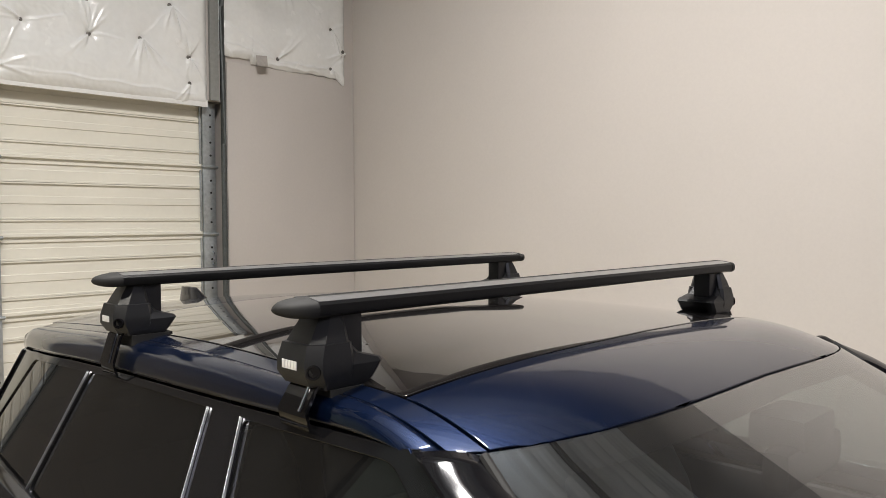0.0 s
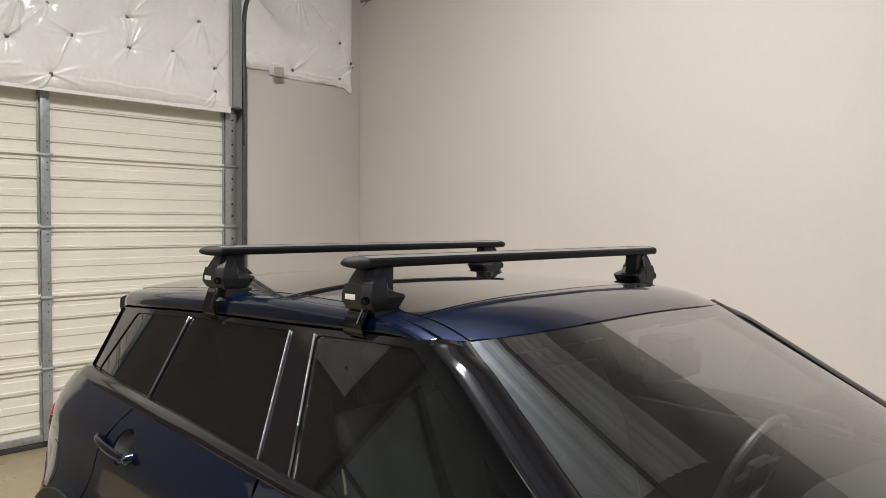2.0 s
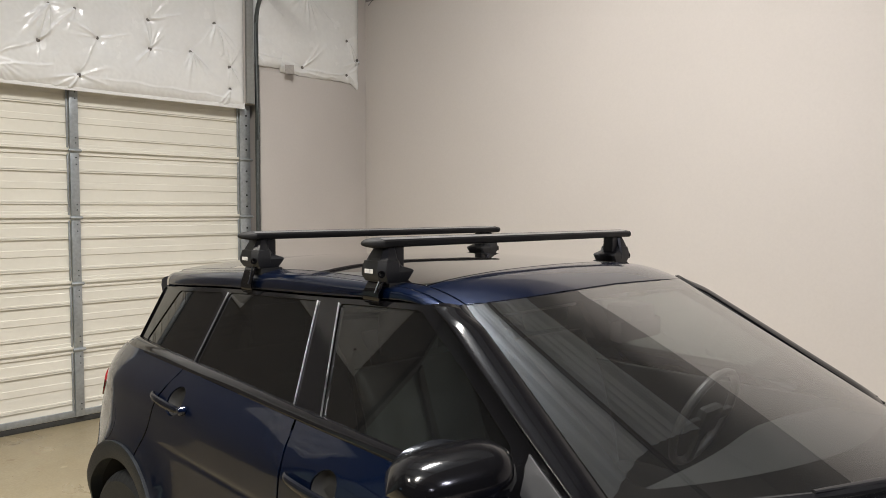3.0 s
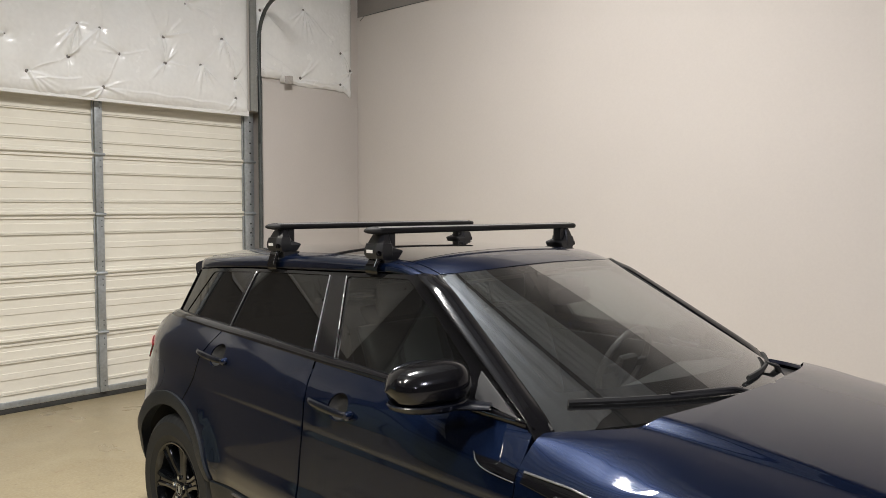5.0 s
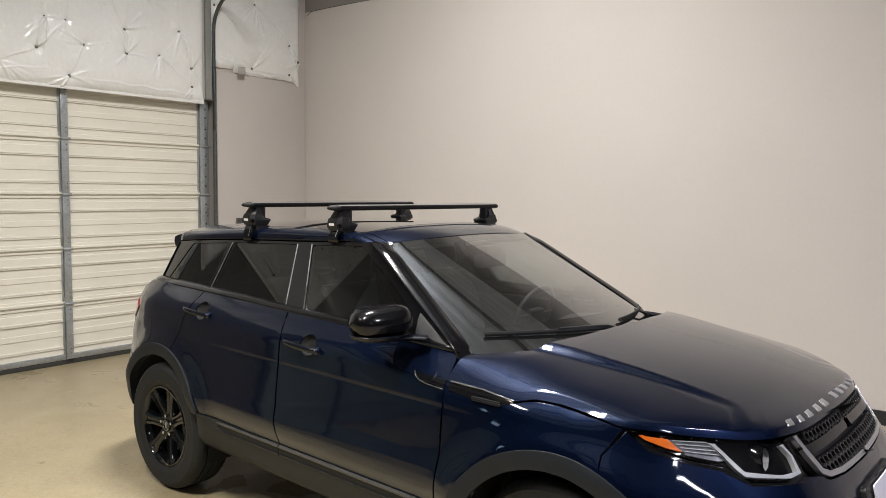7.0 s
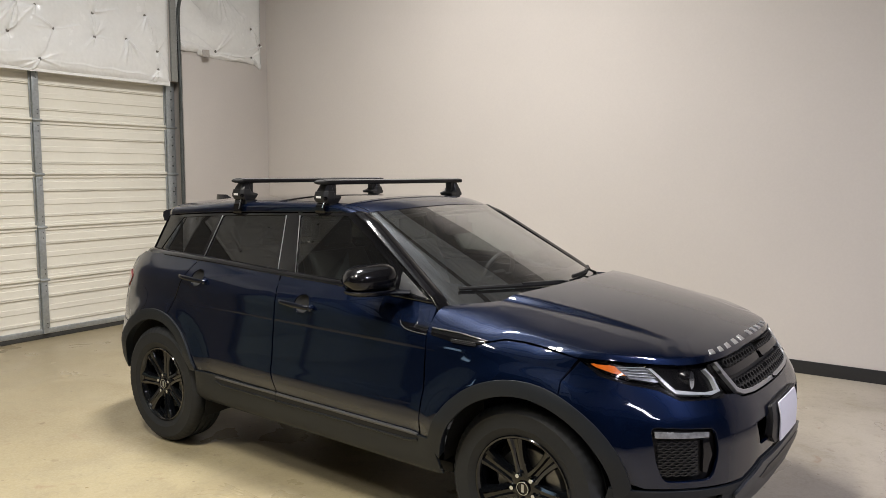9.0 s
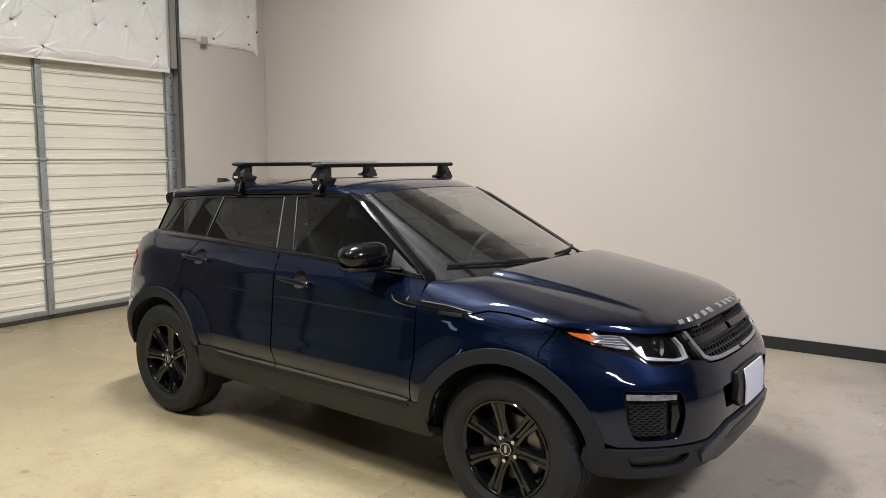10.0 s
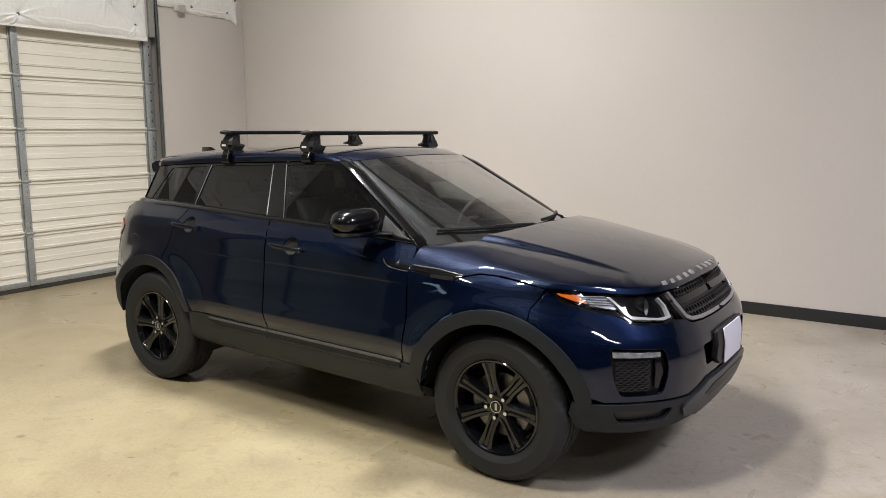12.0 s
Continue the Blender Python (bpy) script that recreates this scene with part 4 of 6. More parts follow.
        inner = arc(*c, R_IN, b - (8 if c is FA else -2), a + 10, 40)
        skin("wheel_arch_trim", band + inner, wall, M_CLAD, car, flip=flip, off=0.012, thick=0.05, h=0.03, gap=-0.007, label="grey plastic wheel arch trim")
    # wheel housings
    for c, wx in ((FA, 1.33), (RA, -1.33)):
        rings = []
        for y in (-0.90, -0.84, -0.55):
            r = 0.43 if y < -0.6 else 0.42
            rings.append([(c[0] + r * math.cos(radians(q)), y + (0.04 if q < 40 and c is FA else 0), c[1] + r * math.sin(radians(q))) for q in range(0 if c is FA else -20, 181 if c is FA else 161, 10)])
        part("wheel_housing", loft(rings, close=False), M_UNDER, car, flip=flip)

skin("fuel_flap", [(X(-1.56 + 0.085 * math.cos(a)), 0.885 + 0.078 * math.sin(a)) for a in [q * math.pi / 16 for q in range(32)]], wall, M_PAINT, car, off=0.0012, thick=0.004, gap=0.0, h=0.03, label="round blue fuel flap")

# rear bumper and tailgate, both across the centre
def tailsym(half):
    return half + [(2 * END - a, b) for a, b in reversed(half) if abs(a - END) > 1e-6]


skin("rear_bumper", tailsym([(END, 0.72), (4.66, 0.735), (4.6, 0.715)] + arc(*RA, R_OUT, 130, 142, 5) + [(4.68, 0.60), (4.88, 0.50), (END, 0.46)]), wall, M_PAINT, car)
skin("rear_bumper_cladding", tailsym([(END, 0.46), (4.88, 0.50), (4.68, 0.60), (4.72, 0.52), (4.92, 0.40), (END, 0.36)]), wall, M_CLAD, car, off=0.006, label="grey plastic lower rear bumper")
skin("tailgate", tailsym([(END, 1.13), (4.75, 1.13), (4.61, 1.12), (4.6, 1.04), (4.95, 1.0), (4.93, 0.91), (4.63, 0.93), (4.66, 0.74), (END, 0.725)]), wall, M_PAINT, car)

# hood: a clamshell that laps over the wings
REAR = pchip([(0.76, 0.80), (0.85, 0.725), (0.95, 0.645), (1.02, 0.57), (1.08, 0.43), (1.12, 0.28), (1.15, 0.0)])


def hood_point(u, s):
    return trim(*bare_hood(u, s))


def bare_hood(u, s):
    side = -1 if u >= 0 else 1
    u = abs(u)
    zs = ZS(u)
    front = step(1.5, 0.7, u)
    za = zs + 0.022
    A = Vector(bare_wall(u, za))
    if s < 0.12:
        p = Vector(bare_wall(u, zs + (za - zs) * s / 0.12))
        return (p.x, p.y if side < 0 else -p.y, p.z)
    up = (Vector(bare_wall(u, za + 0.004)) - A).normalized()
    x = A.x
    if x < 1.15:
        C = Vector((x, -max(REAR(x), 0.0), 0))
    else:
        C = Vector((x if x < 1.35 else 1.35 + 0.25 * (1 - math.exp(-(x - 1.35) / 0.25)), 0, 0))
    flat = Vector((C.x - A.x, C.y - A.y, 0))
    run = flat.length
    d = flat.normalized()
    reach = min(0.2 - 0.06 * front + 0.06 * step(1.45, 1.0, x), 0.75 * run)
    B = A + d * reach
    B.z = hood_z(B.x, B.y)
    if s < 0.45:
        t = (s - 0.12) / 0.33
        q = B + d * 0.01
        tb = Vector((d.x * 0.01, d.y * 0.01, hood_z(q.x, q.y) - B.z)).normalized()
        ux, uz = max(up.x * d.x + up.y * d.y, 0.05), up.z
        bx, bz = tb.x * d.x + tb.y * d.y, tb.z
        back = (ux * (B.z - A.z) - uz * reach) / (ux * bz - uz * bx)
        M = B - tb * min(max(back, 0.3 * reach), 0.96 * reach)
        p = A * (1 - t) ** 2 + M * 2 * t * (1 - t) + B * t * t
    else:
        t = (s - 0.45) / 0.55
        far = abs(B.y) * t if x < 1.15 else (run - reach) * t
        p = B + d * min(far, run - reach)
        p.z = hood_z(p.x, p.y)
    return (p.x, p.y if side < 0 else -p.y, p.z)


U0 = X(0.795)


def hood_grid(a, b):
    q = 2 * a - 1
    return bare_hood(U0 * -q if abs(q) > 1e-9 else 0.0, b)


def hood_slope(x, y):
    e = 1e-3
    return Vector(((hood_z(x - e, y) - hood_z(x + e, y)) / (2 * e), (hood_z(x, y - e) - hood_z(x, y + e)) / (2 * e), 1)).normalized()


def make_hood(na=300, nb=110):
    """The skin with its true slope at each point, and a turned-down lip at both edges."""
    levels = [0.0] + [j / nb for j in range(nb + 1)] + [1.0]
    count = len(levels)
    bare = [[hood_grid(i / na, s) for s in levels] for i in range(na + 1)]
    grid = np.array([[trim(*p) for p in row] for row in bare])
    du, dv = np.gradient(grid, axis=0), np.gradient(grid[:, 1:-1], axis=1)
    cross = np.cross(du[:, 1:-1], dv)
    cross /= np.linalg.norm(cross, axis=2)[:, :, None] + 1e-12
    cross *= np.where(cross[:, :, 2] < 0, -1, 1)[:, :, None]
    verts, norms = [], []
    for i in range(na + 1):
        for j, s in enumerate(levels):
            p = Vector(grid[i][j])
            n = Vector(cross[i][min(max(j - 1, 0), nb)])
            if s >= 0.46:
                n = hood_slope(*bare[i][j][:2])
            if j == 0:
                p = p + Vector((0, 0, -0.004)) + Vector((-p.x * 0.004, -math.copysign(0.012, p.y), 0))
            if j == count - 1:
                p = p + Vector((0.012, 0, -0.016))
            verts.append(p)
            norms.append(n)
    faces = [(i * count + j, (i + 1) * count + j, (i + 1) * count + j + 1, i * count + j + 1) for i in range(na) for j in range(count - 1)]
    return link("hood", verts, faces, M_PAINT, car, normals=norms)


make_hood()

# nose
HEAD = [(1.202, 0.953), (1.143, 0.956), (0.918, 0.937), (0.631, 0.919), (0.505, 0.914), (0.492, 0.871), (0.490, 0.815), (0.56, 0.806), (0.752, 0.818), (0.831, 0.858), (0.975, 0.88), (1.098, 0.908)]
GRILLE = [(0, 0.772), (0.25, 0.776), (0.355, 0.785), (0.40, 0.80), (0.47, 0.915), (0.44, 0.922), (0, 0.926)]
FOG = rounded([(0.9, 0.712), (0.615, 0.698), (0.600, 0.592), (0.628, 0.494), (0.84, 0.492), (0.875, 0.57)], 0.03)
bumper = [(0, 0.762), (0.25, 0.766), (0.37, 0.776), (0.41, 0.795), (0.485, 0.806), (0.56, 0.800), (0.755, 0.812), (0.836, 0.853), (0.98, 0.874), (1.1, 0.903), (1.205, 0.95), (1.279, 0.867)]
bumper += arc(*FA, R_OUT, 68, 14, 14) + [(0.914, 0.46), (0.732, 0.464), (0.448, 0.458), (0.313, 0.505), (0, 0.51)]
skin("front_bumper", sym(bumper), wall, M_PAINT, car, gap=0.001, holes=(FOG, [(-a, b) for a, b in FOG], rounded([(-0.3, 0.56), (0.3, 0.56), (0.34, 0.665), (-0.34, 0.665)], 0.02)))
clad = [(0, 0.335), (0.30, 0.315), (0.54, 0.305), (0.735, 0.30), (0.98, 0.285), (1.04, 0.33)] + [(1.075, 0.40), (1.062, 0.458), (0.914, 0.455), (0.732, 0.459), (0.448, 0.452), (0.313, 0.5), (0, 0.505)]
SLOT = rounded([(0.56, 0.415), (0.60, 0.365), (0.84, 0.36), (0.87, 0.42)], 0.02)
skin("lower_bumper", sym(clad), wall, M_CLAD, car, holes=(SLOT, [(-a, b) for a, b in SLOT]), off=0.004, label="grey plastic lower bumper")
skin("skid_plate", sym([(0, 0.345), (0.33, 0.325), (0.47, 0.35), (0.50, 0.40), (0.43, 0.445), (0.30, 0.49), (0, 0.49)]), wall, M_SKID, car, off=0.016, label="satin grey skid plate")
skin("skid_opening", sym([(0, 0.40), (0.27, 0.40), (0.33, 0.43), (0.24, 0.455), (0, 0.46)]), wall, M_TRIM, car, off=0.019, thick=0.006)
skin("nose_backing", sym([(0, 0.34), (0.9, 0.33), (1.0, 0.5), (1.0, 0.86), (0.6, 0.90), (0, 0.925)]), wall, M_UNDER, car, off=-0.06)
skin("number_plate", rounded(sym([(0, 0.70), (0.142, 0.70), (0.142, 0.525), (0, 0.525)]), 0.012), wall, M_PLATE, car, off=0.03, thick=0.006, label="blank white number plate")
skin("plate_holder", rounded(sym([(0, 0.71), (0.2, 0.705), (0.22, 0.57), (0.17, 0.525), (0, 0.525)]), 0.015), wall, M_TRIM, car, off=0.018, thick=0.03)

# grille: dark net in two bands, a smooth bar, a bright surround
grille = skin("grille", sym(GRILLE), wall, M_TRIM, car, off=-0.03, label="black honeycomb grille in a silver surround")
outer = [(0.47, 0.918), (0.405, 0.80), (0.36, 0.782), (0.25, 0.772), (0, 0.768)]
inner = [(0, 0.783), (0.25, 0.788), (0.345, 0.797), (0.385, 0.812), (0.445, 0.918)]
skin("surround", sym([p for p in reversed(outer)][0:] + list(reversed(inner))), wall, M_SILVER, grille, off=0.006, thick=0.02, gap=0.0, h=0.02, label="satin silver surround")
skin("centre_bar", sym([(0, 0.858), (0.405, 0.852), (0.425, 0.886), (0, 0.892)]), wall, M_GLOSS, grille, off=0.003, thick=0.02)


def honeycomb(u0, u1, z0, z1, slant, parent, r=0.017):
    """A net of hexagon cells on the nose; each wall of a cell stands proud."""
    bm = bmesh.new()
    dx, dz = r * 1.732, r * 1.5
    for j in range(int((z1 - z0) / dz) + 1):
        for i in range(-int(u1 / dx) - 1, int(u1 / dx) + 2):
            cu, cz = (i + 0.5 * (j % 2)) * dx * 1.15, z0 + j * dz
            if abs(cu) > u1 + slant * (cz - z0) - 0.012:
                continue
            rings = []
            for q, o in ((1.0, -0.012), (1.0, 0.0), (0.80, 0.0), (0.74, -0.02)):
                rings.append([])
                for k in range(6):
                    a = radians(60 * k + 30)
                    u, z = cu + r * 1.15 * q * math.cos(a), cz + r * q * math.sin(a)
                    p = Vector(wall(u, z))
                    n = (p - Vector((p.x - 0.3, p.y * 0.75, p.z - 0.06))).normalized()
                    rings[-1].append(tuple(p + n * o))
            loft(rings, caps=False, bm=bm)
    return part("net", bm, M_TRIM, parent, sharp=50)


honeycomb(0, 0.36, 0.800, 0.845, 0.55, grille)
honeycomb(0, 0.40, 0.903, 0.925, 0.5, grille)
for k in range(10):
    u = -0.40 + k * 0.088 + (0.03 if k > 4 else -0.02)
    skin("hood_badge", [(u, 0.115), (u + 0.042, 0.115), (u + 0.040, 0.25), (u + 0.003, 0.25)], hood_point, M_SILVER, car, off=0.004, thick=0.006, h=0.03, gap=0.0, label="silver block of the hood badge")

# headlamps and fog lamps
for flip, _ in SIDES:
    lamp = skin("headlamp", HEAD, wall, M_GLOSS, car, off=-0.025, flip=flip, label="slim headlamp with amber corner and white light guide")
    skin("amber_lens", [(1.178, 0.948), (1.045, 0.939), (0.978, 0.892), (1.055, 0.906), (1.135, 0.927)], wall, M_AMBER, lamp, off=-0.008, flip=flip, h=0.02, label="amber corner lens")
    skin("reflector", [(1.05, 0.938), (0.90, 0.932), (0.80, 0.878), (0.86, 0.87), (0.985, 0.888), (1.02, 0.902)], wall, M_LAMPBACK, lamp, off=-0.014, flip=flip, h=0.02)
    skin("light_guide", [(0.90, 0.927), (0.872, 0.926), (0.760, 0.845), (0.60, 0.828), (0.517, 0.830), (0.516, 0.868), (0.549, 0.905), (0.528, 0.908), (0.497, 0.871), (0.495, 0.817), (0.56, 0.810), (0.765, 0.826), (0.80, 0.847)], wall, M_DRL, lamp, off=-0.004, flip=flip, thick=0.02, h=0.02, label="white light guide")
    p, n = Vector(wall(0.66, 0.872)), Vector((0.8, -0.6, 0.1)).normalized()
    bm = lathe([(0.0005, 0.034), (0.018, 0.03), (0.03, 0.018), (0.036, 0.0), (0.040, -0.004), (0.044, 0.002), (0.046, -0.01)], 32, "X", (0, 0, 0))
    bmesh.ops.transform(bm, matrix=Matrix.Translation(p - n * 0.035) @ n.to_track_quat("X", "Z").to_matrix().to_4x4(), verts=bm.verts)
    part("projector", bm, M_GLOSS, lamp, "round dark projector lens", flip=flip)
    bm = loft([[(0.004 * w, 0.010 * w * math.cos(a), h + 0.004 * math.sin(a)) for a in [q * math.pi / 4 for q in range(8)]] for h, w in ((-0.034, 0.3), (-0.026, 0.9), (0.0, 1.15), (0.026, 0.9), (0.034, 0.3))])
    bmesh.ops.transform(bm, matrix=Matrix.Translation(p + n * 0.002) @ n.to_track_quat("X", "Z").to_matrix().to_4x4(), verts=bm.verts)
    part("projector_bezel", bm, M_CHROME, lamp, "upright bright strip on the projector", flip=flip)
    for k in range(4):
        q = k * 0.0105
        skin("reflector_fin", [(1.03 - 1.5 * q, 0.934 - q), (0.90 - 2.4 * q, 0.929 - 1.25 * q), (0.90 - 2.4 * q, 0.9255 - 1.25 * q), (1.03 - 1.5 * q, 0.9305 - q)], wall, M_DRL, lamp, off=-0.008, thick=0.01, gap=0.0, flip=flip, h=0.03)
    skin("cover", HEAD, wall, M_CLEAR, lamp, off=0.002, flip=flip, thick=0.006, gap=0.001, label="clear cover").visible_shadow = False
    skin("lamp_surround", [(1.21, 0.955), (1.1, 0.905), (0.978, 0.877), (0.835, 0.855), (0.753, 0.815), (0.56, 0.802), (0.49, 0.81), (0.5, 0.792), (0.75, 0.80), (0.86, 0.842), (1.0, 0.865), (1.12, 0.894)], wall, M_GLOSS, car, off=0.003, flip=flip, thick=0.008, label="gloss black strip under the headlamp")
    recess = skin("fog_recess", FOG, wall, M_TRIM, car, off=-0.035, flip=flip, gap=-0.01, label="dark recess in the bumper")
    skin("fog_lamp", rounded([(0.888, 0.7), (0.641, 0.691), (0.645, 0.664), (0.885, 0.669)], 0.006), wall, M_FOG, recess, off=0.0, thick=0.03, flip=flip, h=0.02, label="slim clear fog lamp")
    for k in range(13):
        z = 0.512 + k * 0.0112
        bm = bmesh.new()
        rows = []
        for i in range(25):
            u = 0.69 + i * 0.0071 + (z - 0.52) * 0.05
            w = 0.0028 * math.sin(i * 1.3 + (k % 2) * 3.14)
            p = Vector(wall(u, z + w))
            p2 = Vector(wall(u, z + w + 0.0045))
            n = Vector((0.75, -0.66, 0))
            rows.append([tuple(p - n * 0.024), tuple(p - n * 0.014), tuple(p2 - n * 0.014), tuple(p2 - n * 0.024)])
        part("grille_slat", loft(rows, bm=bm), M_TRIM, recess, flip=flip)
    skin("fog_blade", [(0.64, 0.66), (0.62, 0.59), (0.645, 0.515), (0.67, 0.52), (0.675, 0.655)], wall, M_GLOSS, recess, off=-0.012, thick=0.02, flip=flip)
    skin("lower_slot", SLOT, wall, M_TRIM, car, off=-0.02, flip=flip, gap=-0.01)

    # side vent
    vent = skin("side_vent", rounded([(1.955, 1.003), (1.955, 0.970), (1.827, 0.955), (1.695, 0.956), (1.63, 0.981), (1.783, 0.996)], 0.008), wall, M_GLOSS, car, off=0.004, flip=flip, h=0.025, label="gloss black side vent")
    bm = bmesh.new()
    for j in range(2):
        for i in range(11):
            cu, cz = 1.700 + (i + 0.5 * (j % 2)) * 0.0118, 0.9605 + j * 0.0072
            rings = []
            for k, d in ((1.0, 0.004), (1.0, 0.010), (0.78, 0.010), (0.7, 0.002)):
                rings.append([tuple(Vector(wall(cu + 0.0066 * k * math.cos(radians(60 * q + 30)), cz + 0.0046 * k * math.sin(radians(60 * q + 30)))) + Vector((0, -d, 0))) for q in range(6)])
            loft(rings, caps=False, bm=bm)
    part("vent_net", bm, M_TRIM, vent, flip=flip, sharp=50)
    skin("vent_lip", [(1.95, 1.001), (1.79, 0.9965), (1.64, 0.983), (1.65, 0.979), (1.79, 0.992), (1.95, 0.9955)], wall, M_EDGE, vent, off=0.009, thick=0.008, flip=flip, h=0.02, gap=0.0, label="satin upper lip")
    skin("door_vent", [(2.147, 1.010), (2.130, 0.994), (2.105, 0.983), (2.07, 0.976), (2.02, 0.972), (1.972, 0.970), (1.972, 1.003), (2.06, 1.008)], wall, M_GLOSS, car, off=0.004, flip=flip, h=0.025, label="gloss black vent blade on the door")
    # the hook's gloss highlight, laid on as a grey metal strip
    skin("vent_edge", [(2.150, 1.012), (2.132, 0.992), (2.106, 0.980), (2.07, 0.973), (2.02, 0.969), (1.975, 0.967), (1.975, 0.970), (2.02, 0.972), (2.07, 0.976), (2.105, 0.983), (2.128, 0.994), (2.145, 1.011)], wall, M_EDGE, car, off=0.006, thick=0.006, flip=flip, h=0.02, gap=0)

# ---- cabin ----
DLO = pchip([(-1.78, 1.395), (-1.42, 1.425), (-1.03, 1.449), (-0.47, 1.471), (0.09, 1.497), (0.17, 1.50)])
HEADER = lambda y: 0.239 - 1.05 * y ** 4
SKYLINE = lambda y: 0.012 - 0.13 * y * y
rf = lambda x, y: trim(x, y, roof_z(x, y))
EDGE = 0.562

skin("roof_front", [(SKYLINE(y), y) for y in np.linspace(-EDGE, EDGE, 17).tolist()] + [(HEADER(y), y) for y in np.linspace(EDGE, -EDGE, 17).tolist()], rf, M_PAINT, car)
skin("roof_glass", rounded([(SKYLINE(y), y) for y in np.linspace(-EDGE, EDGE, 17).tolist()] + [(-1.22, EDGE), (-1.24, 0), (-1.22, -EDGE)], 0.01), rf, M_ROOFGLASS, car, label="dark panoramic glass roof")
skin("roof_rear", [(-1.22, -EDGE), (-1.24, 0), (-1.22, EDGE), (-1.68, EDGE), (-1.70, 0), (-1.68, -EDGE)], rf, M_PAINT, car)

for s in (-1, 1):
    side = np.linspace(-1.62, 0.095, 30).tolist()
    skin("roof_moulding", [(x, s * 0.563) for x in side] + [(HEADER(0.563), s * 0.563), (HEADER(0.601), s * 0.601)] + [(x, s * 0.601) for x in reversed(side)], rf, M_PAINT, car, h=0.03, gap=0.0003, soft=0.0015, label="blue strip along the roof's edge")

rings = []
for k in range(29):
    q = -1 + k / 14
    y, fwd = 0.615 * q, 0.215 * abs(q) ** 2.2
    drop = 0.026 * abs(q) ** 2.4 + 0.008 * abs(q) ** 8
    deep = 0.022 * abs(q) ** 4
    a, b, c = crest(-1.665) - 0.004 - drop, crest(-1.85 + fwd) - 0.006 - drop, crest(-1.95 + fwd) - 0.012 - drop
    rings.append([trim(*p) for p in ((-1.63, y, a), (-1.80 + fwd * 0.7, y, b), (-1.95 + fwd, y, c), (-1.985 + fwd, y, c - 0.014), (-1.99 + fwd, y, c - 0.03 - deep * 0.5), (-1.975 + fwd, y, c - 0.052 - deep), (-1.88 + fwd * 0.9, y, c - 0.058 - deep), (-1.63, y, a - 0.06 - deep))])
part("spoiler", loft(rings), M_PAINT, car, sharp=50)
fin = [[(-1.845 - 0.012 * k - (0.125 - 0.013 * k) * math.cos(a), (0.036 - 0.0052 * k) * math.sin(a), rf(-1.8, 0)[2] - 0.02 + 0.011 * k) for a in [q * math.pi / 8 for q in range(16)]] for k in range(6)]
part("roof_aerial", loft(fin), M_GLOSS, car, "black shark-fin roof aerial")

